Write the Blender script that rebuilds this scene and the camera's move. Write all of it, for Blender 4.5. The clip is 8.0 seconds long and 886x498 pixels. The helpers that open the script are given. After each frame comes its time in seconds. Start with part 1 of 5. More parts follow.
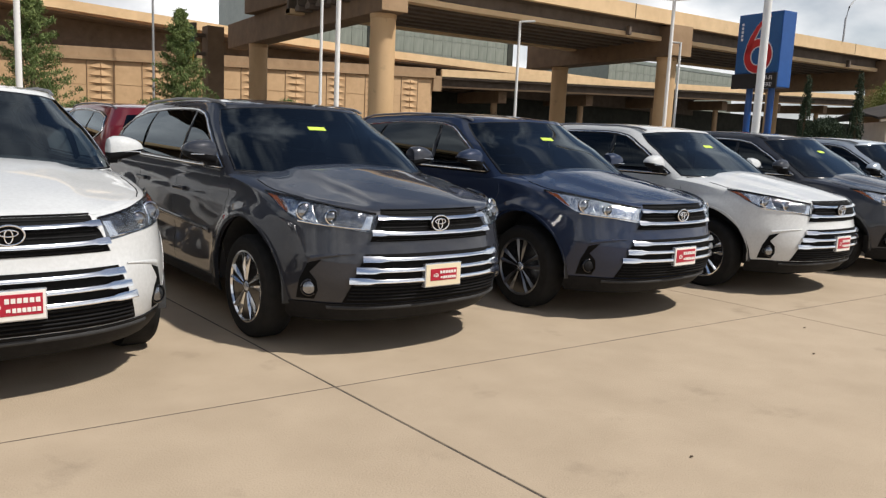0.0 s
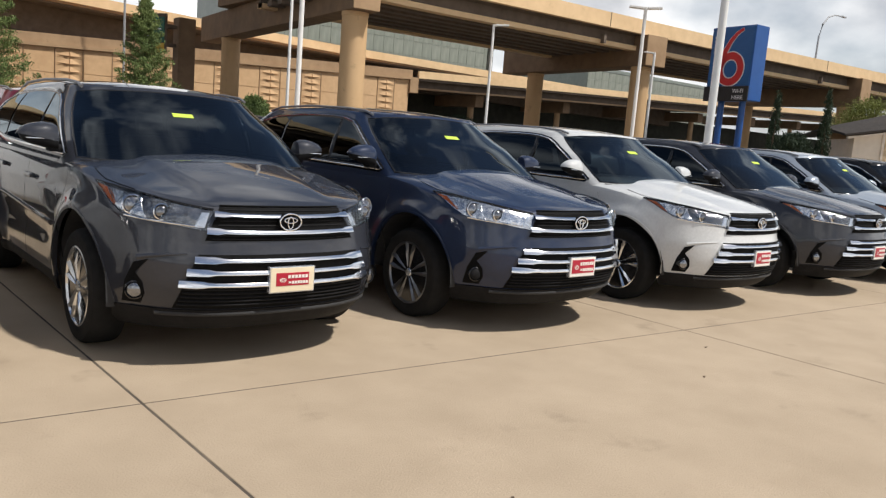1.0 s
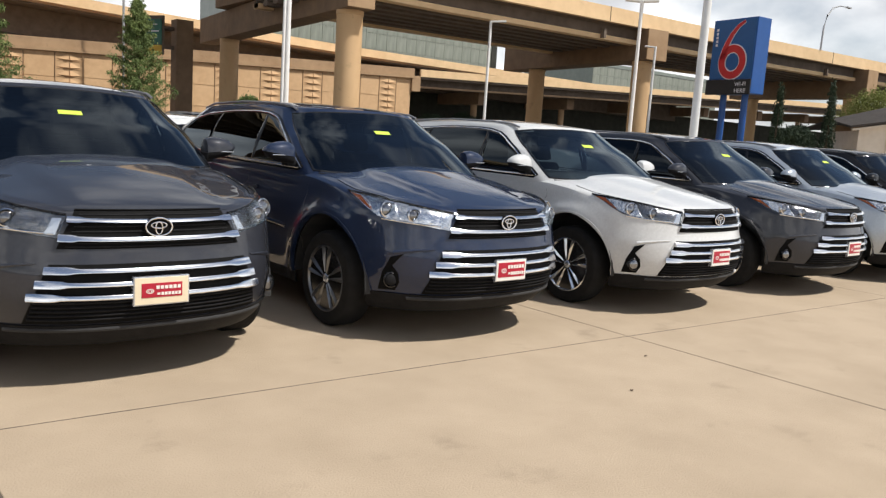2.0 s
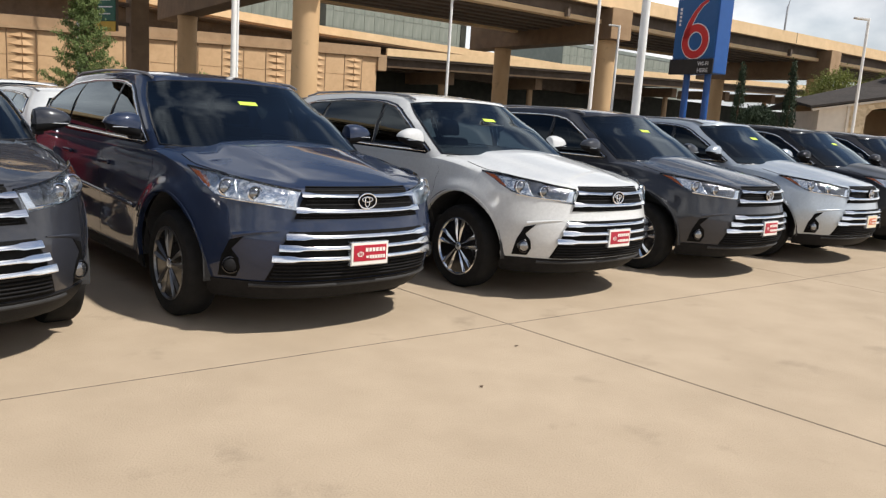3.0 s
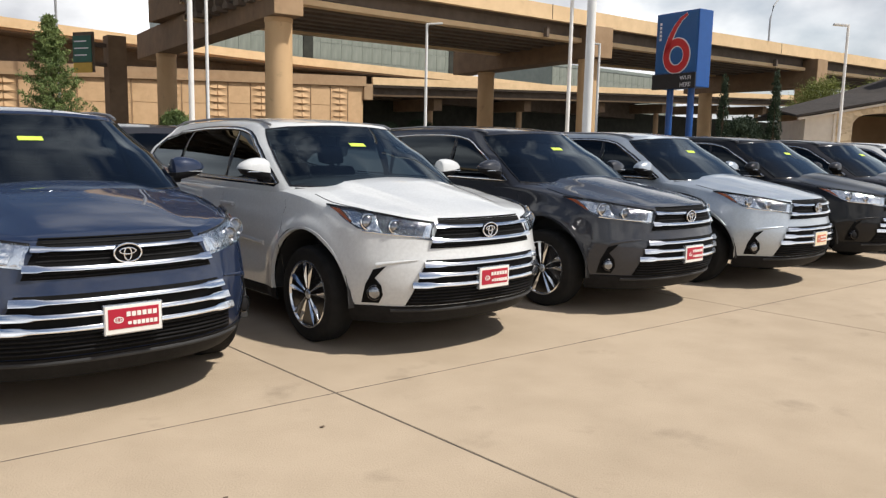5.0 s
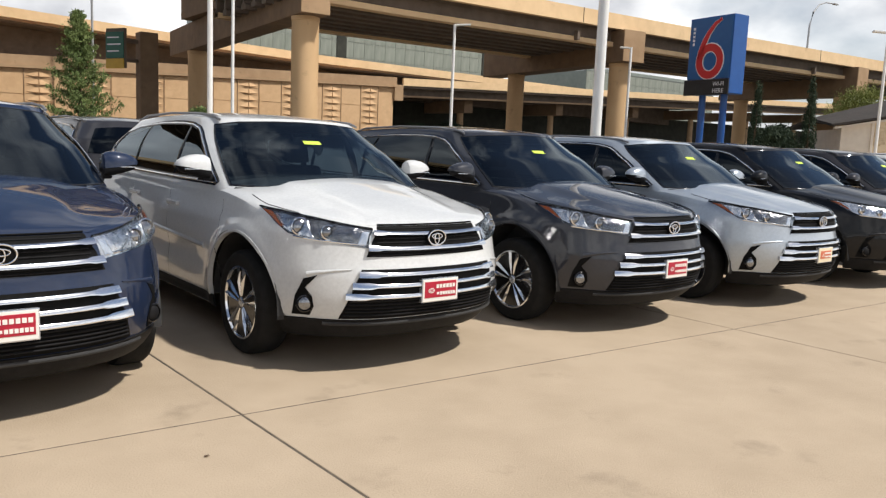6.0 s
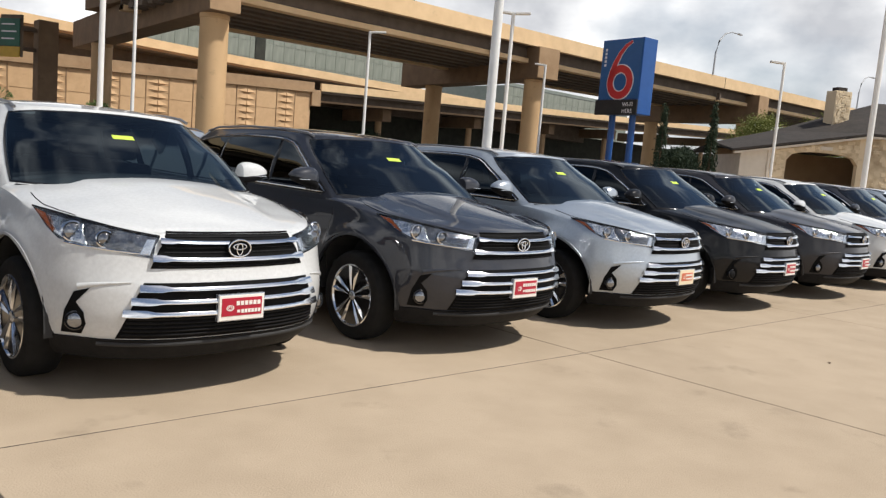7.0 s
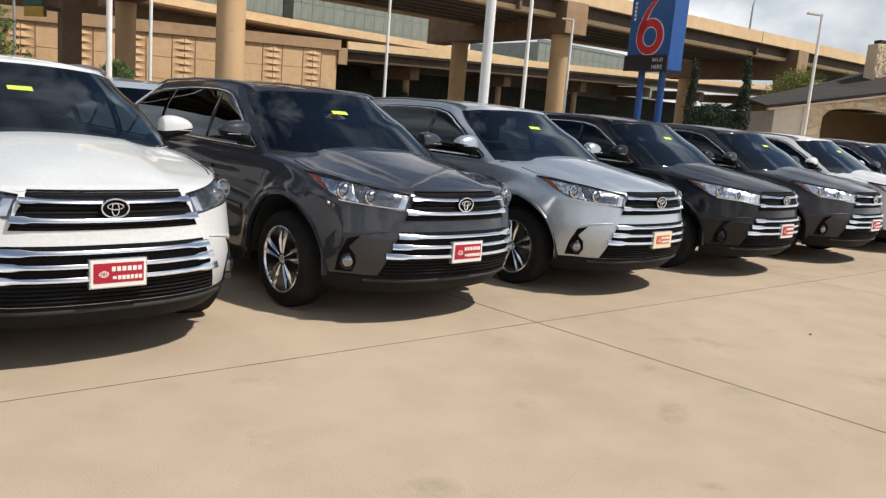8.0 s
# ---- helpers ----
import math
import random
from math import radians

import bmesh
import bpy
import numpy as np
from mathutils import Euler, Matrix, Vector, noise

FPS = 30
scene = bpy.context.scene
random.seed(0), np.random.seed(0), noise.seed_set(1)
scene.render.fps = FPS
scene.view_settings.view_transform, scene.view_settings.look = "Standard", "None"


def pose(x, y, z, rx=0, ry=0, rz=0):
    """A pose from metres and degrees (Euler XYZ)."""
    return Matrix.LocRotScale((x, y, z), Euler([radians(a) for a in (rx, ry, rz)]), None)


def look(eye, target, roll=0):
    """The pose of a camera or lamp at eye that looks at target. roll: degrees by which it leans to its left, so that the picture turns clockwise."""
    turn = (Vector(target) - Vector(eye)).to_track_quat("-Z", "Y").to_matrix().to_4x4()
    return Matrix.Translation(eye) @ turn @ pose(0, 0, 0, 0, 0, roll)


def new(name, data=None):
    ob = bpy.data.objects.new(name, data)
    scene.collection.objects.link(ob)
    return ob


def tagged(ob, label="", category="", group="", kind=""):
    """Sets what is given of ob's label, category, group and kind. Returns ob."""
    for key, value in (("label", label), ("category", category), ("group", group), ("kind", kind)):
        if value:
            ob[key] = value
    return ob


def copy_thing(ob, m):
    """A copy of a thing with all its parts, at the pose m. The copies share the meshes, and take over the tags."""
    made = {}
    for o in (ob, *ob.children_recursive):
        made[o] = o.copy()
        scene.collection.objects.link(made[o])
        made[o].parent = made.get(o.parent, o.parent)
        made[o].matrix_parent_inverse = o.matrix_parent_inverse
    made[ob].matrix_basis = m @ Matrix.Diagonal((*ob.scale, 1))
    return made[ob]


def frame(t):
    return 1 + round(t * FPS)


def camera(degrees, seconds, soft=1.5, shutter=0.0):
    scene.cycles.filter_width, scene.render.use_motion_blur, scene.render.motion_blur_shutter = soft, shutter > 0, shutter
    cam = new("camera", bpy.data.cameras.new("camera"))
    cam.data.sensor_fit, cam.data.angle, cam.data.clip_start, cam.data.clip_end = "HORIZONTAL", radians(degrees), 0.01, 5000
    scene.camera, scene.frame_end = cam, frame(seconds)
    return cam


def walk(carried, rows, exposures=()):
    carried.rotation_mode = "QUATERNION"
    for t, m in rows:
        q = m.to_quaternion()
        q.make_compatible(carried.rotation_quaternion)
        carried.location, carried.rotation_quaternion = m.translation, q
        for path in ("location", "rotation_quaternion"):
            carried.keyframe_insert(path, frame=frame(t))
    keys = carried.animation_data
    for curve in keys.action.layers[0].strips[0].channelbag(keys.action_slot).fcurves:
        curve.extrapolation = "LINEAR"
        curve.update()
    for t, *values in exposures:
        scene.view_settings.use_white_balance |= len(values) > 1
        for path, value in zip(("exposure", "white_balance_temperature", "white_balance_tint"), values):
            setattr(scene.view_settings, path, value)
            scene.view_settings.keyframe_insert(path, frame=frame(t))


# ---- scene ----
cam = camera(59.8, 8.0, soft=1.3)
PATH = [
    (0, (-5.682, -4.187, 1.513), (-4.5, -2.6, 1.221), 2.6),
    (0.5, (-5.236, -4.252, 1.517), (-4.023, -2.689, 1.227), 2.8),
    (1, (-4.751, -4.263, 1.499), (-3.522, -2.71, 1.218), 4.6),
    (1.2, (-4.578, -4.273, 1.517), (-3.355, -2.715, 1.243), 4.3),
    (2.5, (-3.438, -4.349, 1.51), (-2.225, -2.787, 1.213), 3.6),
    (3, (-2.93, -4.411, 1.494), (-1.669, -2.894, 1.164), 3.8),
    (3.5, (-2.469, -4.455, 1.519), (-1.178, -2.963, 1.19), 5.5),
    (4, (-2.069, -4.376, 1.533), (-0.787, -2.865, 1.26), 4.9),
    (4.5, (-1.619, -4.395, 1.506), (-0.346, -2.873, 1.255), 2.0),
    (4.7, (-1.500, -4.362, 1.518), (-0.218, -2.849, 1.258), 1.1),
    (5.8, (-0.683, -4.323, 1.531), (0.498, -2.733, 1.259), 2.6),
    (6, (-0.521, -4.337, 1.53), (0.675, -2.756, 1.268), 2.4),
    (6.5, (-0.129, -4.417, 1.541), (1.173, -2.92, 1.288), 3.0),
    (7, (0.329, -4.367, 1.539), (1.687, -2.916, 1.315), 4.8),
    (7.5, (0.767, -4.376, 1.526), (2.064, -2.879, 1.25), 4.4),
    (8, (1.236, -4.484, 1.543), (2.526, -2.993, 1.21), 4.6),
]
walk(cam, [(t, look(eye, target, roll)) for t, eye, target, roll in PATH],
     exposures=[(0, 0.0), (1, 0.03), (2.5, 0.20), (3.5, 0.15), (4.5, 0.15), (6, 0.14), (7, 0.06), (8, 0.08)])

# ---- world and sun ----
SUN_DIR = Vector((0.36, -0.53, 1.0)).normalized()
SUN_EL = math.asin(SUN_DIR.z)
world = bpy.data.worlds.new("world")
scene.world = world
world.use_nodes = True
wn, wl = world.node_tree.nodes, world.node_tree.links
wn.clear()
w_out = wn.new("ShaderNodeOutputWorld")
w_bg = wn.new("ShaderNodeBackground")
w_sky = wn.new("ShaderNodeTexSky")
w_sky.sky_type = "NISHITA"
w_sky.sun_disc = False
w_sky.sun_elevation = SUN_EL
w_sky.sun_rotation = math.atan2(SUN_DIR.x, SUN_DIR.y)
w_co = wn.new("ShaderNodeTexCoord")
w_map = wn.new("ShaderNodeMapping")
w_map.inputs["Scale"].default_value = (1.0, 1.0, 1.6)
w_no = wn.new("ShaderNodeTexNoise")
w_no.inputs["Scale"].default_value = 3.0
w_no.inputs["Detail"].default_value = 7.0
w_no.inputs["Roughness"].default_value = 0.48
w_ramp = wn.new("ShaderNodeValToRGB")
w_ramp.color_ramp.elements[0].position = 0.28
w_ramp.color_ramp.elements[1].position = 0.48
w_no2 = wn.new("ShaderNodeTexNoise")
w_no2.inputs["Scale"].default_value = 4.2
w_no2.inputs["Detail"].default_value = 6.0
w_ramp2 = wn.new("ShaderNodeValToRGB")
w_ramp2.color_ramp.elements[0].position = 0.38
w_ramp2.color_ramp.elements[0].color = (7.9, 8.1, 8.6, 1)
w_ramp2.color_ramp.elements[1].position = 0.60
w_ramp2.color_ramp.elements[1].color = (15.6, 15.6, 15.6, 1)
w_mix = wn.new("ShaderNodeMix")
w_mix.data_type = "RGBA"
wl.new(w_co.outputs["Generated"], w_map.inputs["Vector"])
wl.new(w_map.outputs["Vector"], w_no.inputs["Vector"])
wl.new(w_map.outputs["Vector"], w_no2.inputs["Vector"])
# clouds thin out overhead
w_sep = wn.new("ShaderNodeSeparateXYZ")
w_thin = wn.new("ShaderNodeMapRange")
w_thin.inputs["From Min"].default_value = 0.20
w_thin.inputs["From Max"].default_value = 0.60
w_thin.inputs["To Min"].default_value = 0.0
w_thin.inputs["To Max"].default_value = 0.23
w_sub = wn.new("ShaderNodeMath")
w_sub.operation = "SUBTRACT"
wl.new(w_co.outputs["Generated"], w_sep.inputs[0])
wl.new(w_sep.outputs["Z"], w_thin.inputs["Value"])
wl.new(w_no.outputs["Fac"], w_sub.inputs[0])
wl.new(w_thin.outputs["Result"], w_sub.inputs[1])
wl.new(w_sub.outputs[0], w_ramp.inputs["Fac"])
wl.new(w_no2.outputs["Fac"], w_ramp2.inputs["Fac"])
wl.new(w_ramp.outputs["Color"], w_mix.inputs[0])
wl.new(w_sky.outputs["Color"], w_mix.inputs[6])
wl.new(w_ramp2.outputs["Color"], w_mix.inputs[7])
wl.new(w_mix.outputs[2], w_bg.inputs["Color"])
w_bg.inputs["Strength"].default_value = 0.074
wl.new(w_bg.outputs["Background"], w_out.inputs["Surface"])

sun_data = bpy.data.lights.new("sun", "SUN")
sun_data.energy = 4.4
sun_data.angle = radians(2.4)
sun_data.color = (1.0, 0.955, 0.885)
sun = new("sun", sun_data)
sun.matrix_world = look((0, 0, 60), Vector((0, 0, 60)) - SUN_DIR)


# ---- materials ----
def ramp_mat(name, dark, light, scale=6.0, rough=0.7, metal=0.0, bump=0.0, bump_scale=60.0, coat=0.0, detail=5.0, vary=0.0, stretch=(1, 1, 1), spec=0.5, placed=False, stains=0.0):
    """A surface that varies between two colours at two scales, with fine relief."""
    m = bpy.data.materials.new(name)
    m.use_nodes = True
    n, l = m.node_tree.nodes, m.node_tree.links
    b = n["Principled BSDF"]
    b.inputs["Roughness"].default_value = rough
    b.inputs["Metallic"].default_value = metal
    b.inputs["Coat Weight"].default_value = coat
    b.inputs["Coat Roughness"].default_value = 0.03
    b.inputs["Specular IOR Level"].default_value = spec
    co = n.new("ShaderNodeTexCoord")
    mp = n.new("ShaderNodeMapping")
    mp.inputs["Scale"].default_value = stretch
    geo = n.new("ShaderNodeNewGeometry")
    source = geo.outputs["Position"] if placed else co.outputs["Object"]
    l.new(source, mp.inputs["Vector"])
    a = n.new("ShaderNodeTexNoise")
    a.inputs["Scale"].default_value = scale
    a.inputs["Detail"].default_value = detail
    c = n.new("ShaderNodeTexNoise")
    c.inputs["Scale"].default_value = scale * 0.17
    c.inputs["Detail"].default_value = 3.0
    for q in (a, c):
        l.new(mp.outputs["Vector"], q.inputs["Vector"])
    s = n.new("ShaderNodeMath")
    s.operation = "ADD"
    l.new(a.outputs["Fac"], s.inputs[0])
    l.new(c.outputs["Fac"], s.inputs[1])
    last = s
    if vary:
        info = n.new("ShaderNodeObjectInfo")
        k = n.new("ShaderNodeMath")
        k.operation = "MULTIPLY_ADD"
        l.new(info.outputs["Random"], k.inputs[0])
        k.inputs[1].default_value = vary
        l.new(s.outputs[0], k.inputs[2])
        last = k
    r = n.new("ShaderNodeValToRGB")
    r.color_ramp.elements[0].position = 0.36
    r.color_ramp.elements[1].position = 0.64
    r.color_ramp.elements[0].color = (*dark, 1)
    r.color_ramp.elements[1].color = (*light, 1)
    half = n.new("ShaderNodeMath")
    half.operation = "MULTIPLY"
    half.inputs[1].default_value = 0.5
    l.new(last.outputs[0], half.inputs[0])
    l.new(half.outputs[0], r.inputs["Fac"])
    colour = r.outputs["Color"]
    if stains:
        t1 = n.new("ShaderNodeTexNoise")
        t1.inputs["Scale"].default_value = 1.7
        t1.inputs["Detail"].default_value = 9.0
        t1.inputs["Roughness"].default_value = 0.62
        l.new(source, t1.inputs["Vector"])
        t2 = n.new("ShaderNodeValToRGB")
        t2.color_ramp.elements[0].position = 0.60
        t2.color_ramp.elements[1].position = 0.72
        t2.color_ramp.elements[0].color = (1, 1, 1, 1)
        t2.color_ramp.elements[1].color = (1 - stains, 1 - stains, 1 - stains, 1)
        l.new(t1.outputs["Fac"], t2.inputs["Fac"])
        mx = n.new("ShaderNodeMix")
        mx.data_type, mx.blend_type = "RGBA", "MULTIPLY"
        mx.inputs[0].default_value = 1.0
        l.new(colour, mx.inputs[6])
        l.new(t2.outputs["Color"], mx.inputs[7])
        colour = mx.outputs[2]
    l.new(colour, b.inputs["Base Color"])
    if bump:
        d = n.new("ShaderNodeTexNoise")
        d.inputs["Scale"].default_value = bump_scale
        d.inputs["Detail"].default_value = 4.0
        l.new(source, d.inputs["Vector"])
        u = n.new("ShaderNodeBump")
        u.inputs["Strength"].default_value = bump
        u.inputs["Distance"].default_value = 0.02
        l.new(d.outputs["Fac"], u.inputs["Height"])
        l.new(u.outputs["Normal"], b.inputs["Normal"])
    return m


def paint(name, colour, metal=0.55, rough=0.32, coat=0.9):
    dark = tuple(c * 0.93 for c in colour)
    light = tuple(min(1, c * 1.07) for c in colour)
    return ramp_mat(name, dark, light, scale=260.0, rough=rough, metal=metal, coat=coat, spec=0.12)


def clear(name, tint, ior=1.45, rough=0.0):
    """Thin glass: tinted see-through, with a mirror gloss that grows at grazing angles."""
    m = bpy.data.materials.new(name)
    m.use_nodes = True
    n, l = m.node_tree.nodes, m.node_tree.links
    n.clear()
    o = n.new("ShaderNodeOutputMaterial")
    t = n.new("ShaderNodeBsdfTransparent")
    t.inputs["Color"].default_value = (*tint, 1)
    g = n.new("ShaderNodeBsdfGlossy")
    g.inputs["Roughness"].default_value = rough
    g.inputs["Color"].default_value = (0.82, 0.93, 1, 1)
    f = n.new("ShaderNodeFresnel")
    f.inputs["IOR"].default_value = ior
    x = n.new("ShaderNodeMixShader")
    l.new(f.outputs["Fac"], x.inputs["Fac"])
    l.new(t.outputs[0], x.inputs[1])
    l.new(g.outputs[0], x.inputs[2])
    l.new(x.outputs[0], o.inputs["Surface"])
    return m


M = {
    "concrete": ramp_mat("concrete", (0.358, 0.281, 0.198), (0.430, 0.341, 0.245), scale=2.2, rough=0.85, bump=0.25, bump_scale=90, vary=0.08, placed=True, stains=0.22, detail=9, spec=0.25),
    "joint": ramp_mat("joint_filler", (0.045, 0.036, 0.028), (0.14, 0.11, 0.08), scale=8, rough=0.95),
    "earth": ramp_mat("far_ground", (0.085, 0.078, 0.068), (0.14, 0.128, 0.11), scale=0.6, rough=0.95),
    "asphalt": ramp_mat("asphalt", (0.045, 0.045, 0.045), (0.075, 0.073, 0.07), scale=12, rough=0.9, bump=0.3),
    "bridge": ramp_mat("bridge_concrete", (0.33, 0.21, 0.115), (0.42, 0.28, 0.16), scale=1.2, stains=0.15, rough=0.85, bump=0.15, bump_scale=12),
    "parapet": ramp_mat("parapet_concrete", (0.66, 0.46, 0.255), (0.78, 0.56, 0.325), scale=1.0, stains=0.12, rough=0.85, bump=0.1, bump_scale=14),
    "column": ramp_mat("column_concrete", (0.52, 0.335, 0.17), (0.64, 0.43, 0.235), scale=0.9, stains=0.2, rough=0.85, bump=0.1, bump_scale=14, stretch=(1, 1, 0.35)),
    # bridge concrete darkened to carry the shade on caps, piers and cross beams
    "cap": ramp_mat("shade_toned_cap_concrete", (0.17, 0.108, 0.064), (0.24, 0.155, 0.09), scale=1.2, stains=0.2, rough=0.85),
    # tone lowered well below the parapet's: shade beneath the decks is in the colour
    "girder": ramp_mat("shade_toned_girder_concrete", (0.10, 0.075, 0.055), (0.16, 0.12, 0.09), scale=1.4, rough=0.85),
    "wall": ramp_mat("wall_panel_concrete", (0.53, 0.335, 0.178), (0.63, 0.415, 0.23), scale=1.5, rough=0.9, bump=0.15, bump_scale=14, vary=0.10, placed=True, stains=0.12),
    "tower_glass": ramp_mat("tower_glass", (0.185, 0.205, 0.165), (0.30, 0.315, 0.26), scale=0.5, rough=0.25, metal=0.15, stretch=(3, 1, 0.4), vary=0.12),
    "tower_frame": ramp_mat("tower_frame", (0.22, 0.25, 0.22), (0.28, 0.305, 0.27), scale=1, rough=0.4, metal=0.3),
    # near-black standing for deep shade under the bridge; also the tower's dark strips
    "dark_void": ramp_mat("shade_black", (0.018, 0.02, 0.014), (0.045, 0.045, 0.034), scale=1, rough=0.9),
    "white_pole": ramp_mat("white_painted_steel", (0.72, 0.72, 0.70), (0.82, 0.82, 0.80), scale=3, rough=0.45),
    "grey_pole": ramp_mat("galvanised_steel", (0.38, 0.38, 0.38), (0.5, 0.5, 0.5), scale=6, rough=0.5, metal=0.6),
    "lamp_lens": ramp_mat("lamp_lens", (0.6, 0.6, 0.58), (0.7, 0.7, 0.68), scale=5, rough=0.3),
    "sign_blue": ramp_mat("sign_blue", (0.014, 0.095, 0.27), (0.018, 0.11, 0.31), scale=2, rough=0.4),
    "sign_edge": ramp_mat("sign_edge_blue", (0.012, 0.075, 0.27), (0.016, 0.09, 0.32), scale=2, rough=0.4),
    "sign_red": ramp_mat("sign_red", (0.50, 0.025, 0.03), (0.58, 0.03, 0.035), scale=2, rough=0.4),
    "sign_white": ramp_mat("sign_white", (0.7, 0.7, 0.72), (0.8, 0.8, 0.82), scale=2, rough=0.5),
    "sign_black": ramp_mat("sign_black", (0.012, 0.013, 0.016), (0.02, 0.022, 0.026), scale=2, rough=0.35),
    "road_green": ramp_mat("road_sign_green", (0.01, 0.09, 0.06), (0.015, 0.12, 0.08), scale=2, rough=0.5),
    "road_yellow": ramp_mat("road_sign_yellow", (0.55, 0.33, 0.03), (0.65, 0.4, 0.04), scale=2, rough=0.5),
    "bark": ramp_mat("bark", (0.08, 0.055, 0.035), (0.16, 0.11, 0.075), scale=10, rough=0.95, bump=0.5),
    "leaf": ramp_mat("leaf_green", (0.075, 0.120, 0.030), (0.17, 0.215, 0.06), scale=3, rough=0.7),
    "leaf_light": ramp_mat("leaf_yellow_green", (0.14, 0.17, 0.03), (0.26, 0.27, 0.06), scale=2, rough=0.7),
    "leaf_dark": ramp_mat("cypress_green", (0.012, 0.03, 0.014), (0.03, 0.05, 0.022), scale=3, rough=0.8),
    "stone": ramp_mat("limestone", (0.34, 0.25, 0.15), (0.66, 0.54, 0.37), scale=1.6, rough=0.9, bump=0.4, bump_scale=8, vary=0.5),
    "roofing": ramp_mat("dark_shingle", (0.022, 0.018, 0.015), (0.045, 0.036, 0.03), scale=5, rough=0.9, bump=0.3),
    "plaster": ramp_mat("pale_plaster", (0.58, 0.52, 0.44), (0.68, 0.62, 0.53), scale=2, rough=0.9),
    # vehicles
    "white": paint("white_pearl_paint", (0.58, 0.588, 0.586), metal=0.0, rough=0.4, coat=1.0),
    "graphite": paint("graphite_metallic_paint", (0.026, 0.028, 0.036), metal=0.08, rough=0.45, coat=1.0),
    "navy": paint("slate_blue_metallic_paint", (0.012, 0.021, 0.050), metal=0.08, rough=0.45, coat=1.0),
    "silver": paint("silver_metallic_paint", (0.45, 0.495, 0.545), metal=0.65, rough=0.35),
    "black": paint("black_paint", (0.004, 0.004, 0.005), metal=0.0, rough=0.4, coat=0.55),
    "umber": paint("grey_brown_metallic_paint", (0.036, 0.035, 0.039), metal=0.25, rough=0.35, coat=0.6),
    "maroon": paint("maroon_paint", (0.16, 0.012, 0.018), metal=0.4, rough=0.35),
    "chrome": ramp_mat("chrome", (0.80, 0.81, 0.83), (0.88, 0.89, 0.90), scale=4, rough=0.14, metal=1.0),
    "bright": ramp_mat("silver_painted_trim", (0.56, 0.60, 0.66), (0.64, 0.68, 0.74), scale=4, rough=0.26, metal=0.75),
    "plastic": ramp_mat("black_plastic", (0.010, 0.010, 0.011), (0.017, 0.017, 0.018), scale=30, rough=0.6, spec=0.1, bump=0.05, bump_scale=400),
    "gloss_black": ramp_mat("gloss_black", (0.008, 0.008, 0.009), (0.012, 0.012, 0.013), scale=10, rough=0.12),
    "rubber": ramp_mat("tyre_rubber", (0.012, 0.012, 0.012), (0.022, 0.021, 0.02), scale=14, rough=0.85, bump=0.2, bump_scale=120, spec=0.15),
    "rim_dark": ramp_mat("machined_dark_rim", (0.16, 0.16, 0.165), (0.24, 0.24, 0.245), scale=6, rough=0.28, metal=0.9),
    "grille_black": ramp_mat("deep_grille_black", (0.004, 0.004, 0.004), (0.008, 0.008, 0.008), scale=20, rough=0.7, spec=0.08),
    "alloy": ramp_mat("polished_alloy", (0.74, 0.75, 0.77), (0.86, 0.87, 0.88), scale=5, rough=0.13, metal=0.95),
    "projector": ramp_mat("projector_glass", (0.16, 0.165, 0.175), (0.36, 0.37, 0.39), scale=20, rough=0.05, metal=0.9),
    "housing": ramp_mat("lamp_reflector", (0.50, 0.51, 0.53), (0.95, 0.95, 0.96), scale=26, rough=0.18, metal=1.0, bump=0.5, bump_scale=22),
    "housing_dark": ramp_mat("smoked_lamp_reflector", (0.05, 0.051, 0.054), (0.34, 0.345, 0.36), scale=14, rough=0.15, metal=0.9, bump=0.5, bump_scale=20),
    "amber": ramp_mat("amber_reflector", (0.13, 0.030, 0.008), (0.22, 0.055, 0.014), scale=30, rough=0.2),
    "tail_red": ramp_mat("tail_red", (0.25, 0.008, 0.01), (0.35, 0.012, 0.012), scale=30, rough=0.15),
    "fabric": ramp_mat("grey_seat_fabric", (0.10, 0.095, 0.09), (0.17, 0.165, 0.155), scale=30, rough=0.9),
    "cabin": ramp_mat("dark_cabin_trim", (0.02, 0.02, 0.021), (0.035, 0.035, 0.036), scale=10, rough=0.8),
    "sticker": ramp_mat("yellow_paper", (0.46, 0.62, 0.05), (0.54, 0.70, 0.09), scale=9, rough=0.7),
    "rail": ramp_mat("satin_grey_rail", (0.20, 0.20, 0.21), (0.27, 0.27, 0.28), scale=8, rough=0.38, metal=0.5),
    "plate_red": ramp_mat("plate_red", (0.35, 0.007, 0.026), (0.42, 0.010, 0.034), scale=9, rough=0.4),
    "plate_orange": ramp_mat("plate_orange", (0.52, 0.12, 0.05), (0.60, 0.15, 0.07), scale=9, rough=0.4),
    "plate_white": ramp_mat("plate_white", (0.74, 0.71, 0.66), (0.82, 0.79, 0.74), scale=9, rough=0.4),
    "plate_cream": ramp_mat("plate_cream", (0.70, 0.60, 0.42), (0.78, 0.68, 0.5), scale=9, rough=0.4),
    "ink": ramp_mat("faded_ink", (0.10, 0.12, 0.06), (0.2, 0.22, 0.1), scale=9, rough=0.7),
    "windscreen": clear("windscreen_glass", (0.060, 0.080, 0.094), 1.62),
    "privacy": clear("privacy_glass", (0.016, 0.017, 0.019), 1.45),
    "lens": clear("clear_lens", (0.95, 0.96, 0.97), 1.25),
}


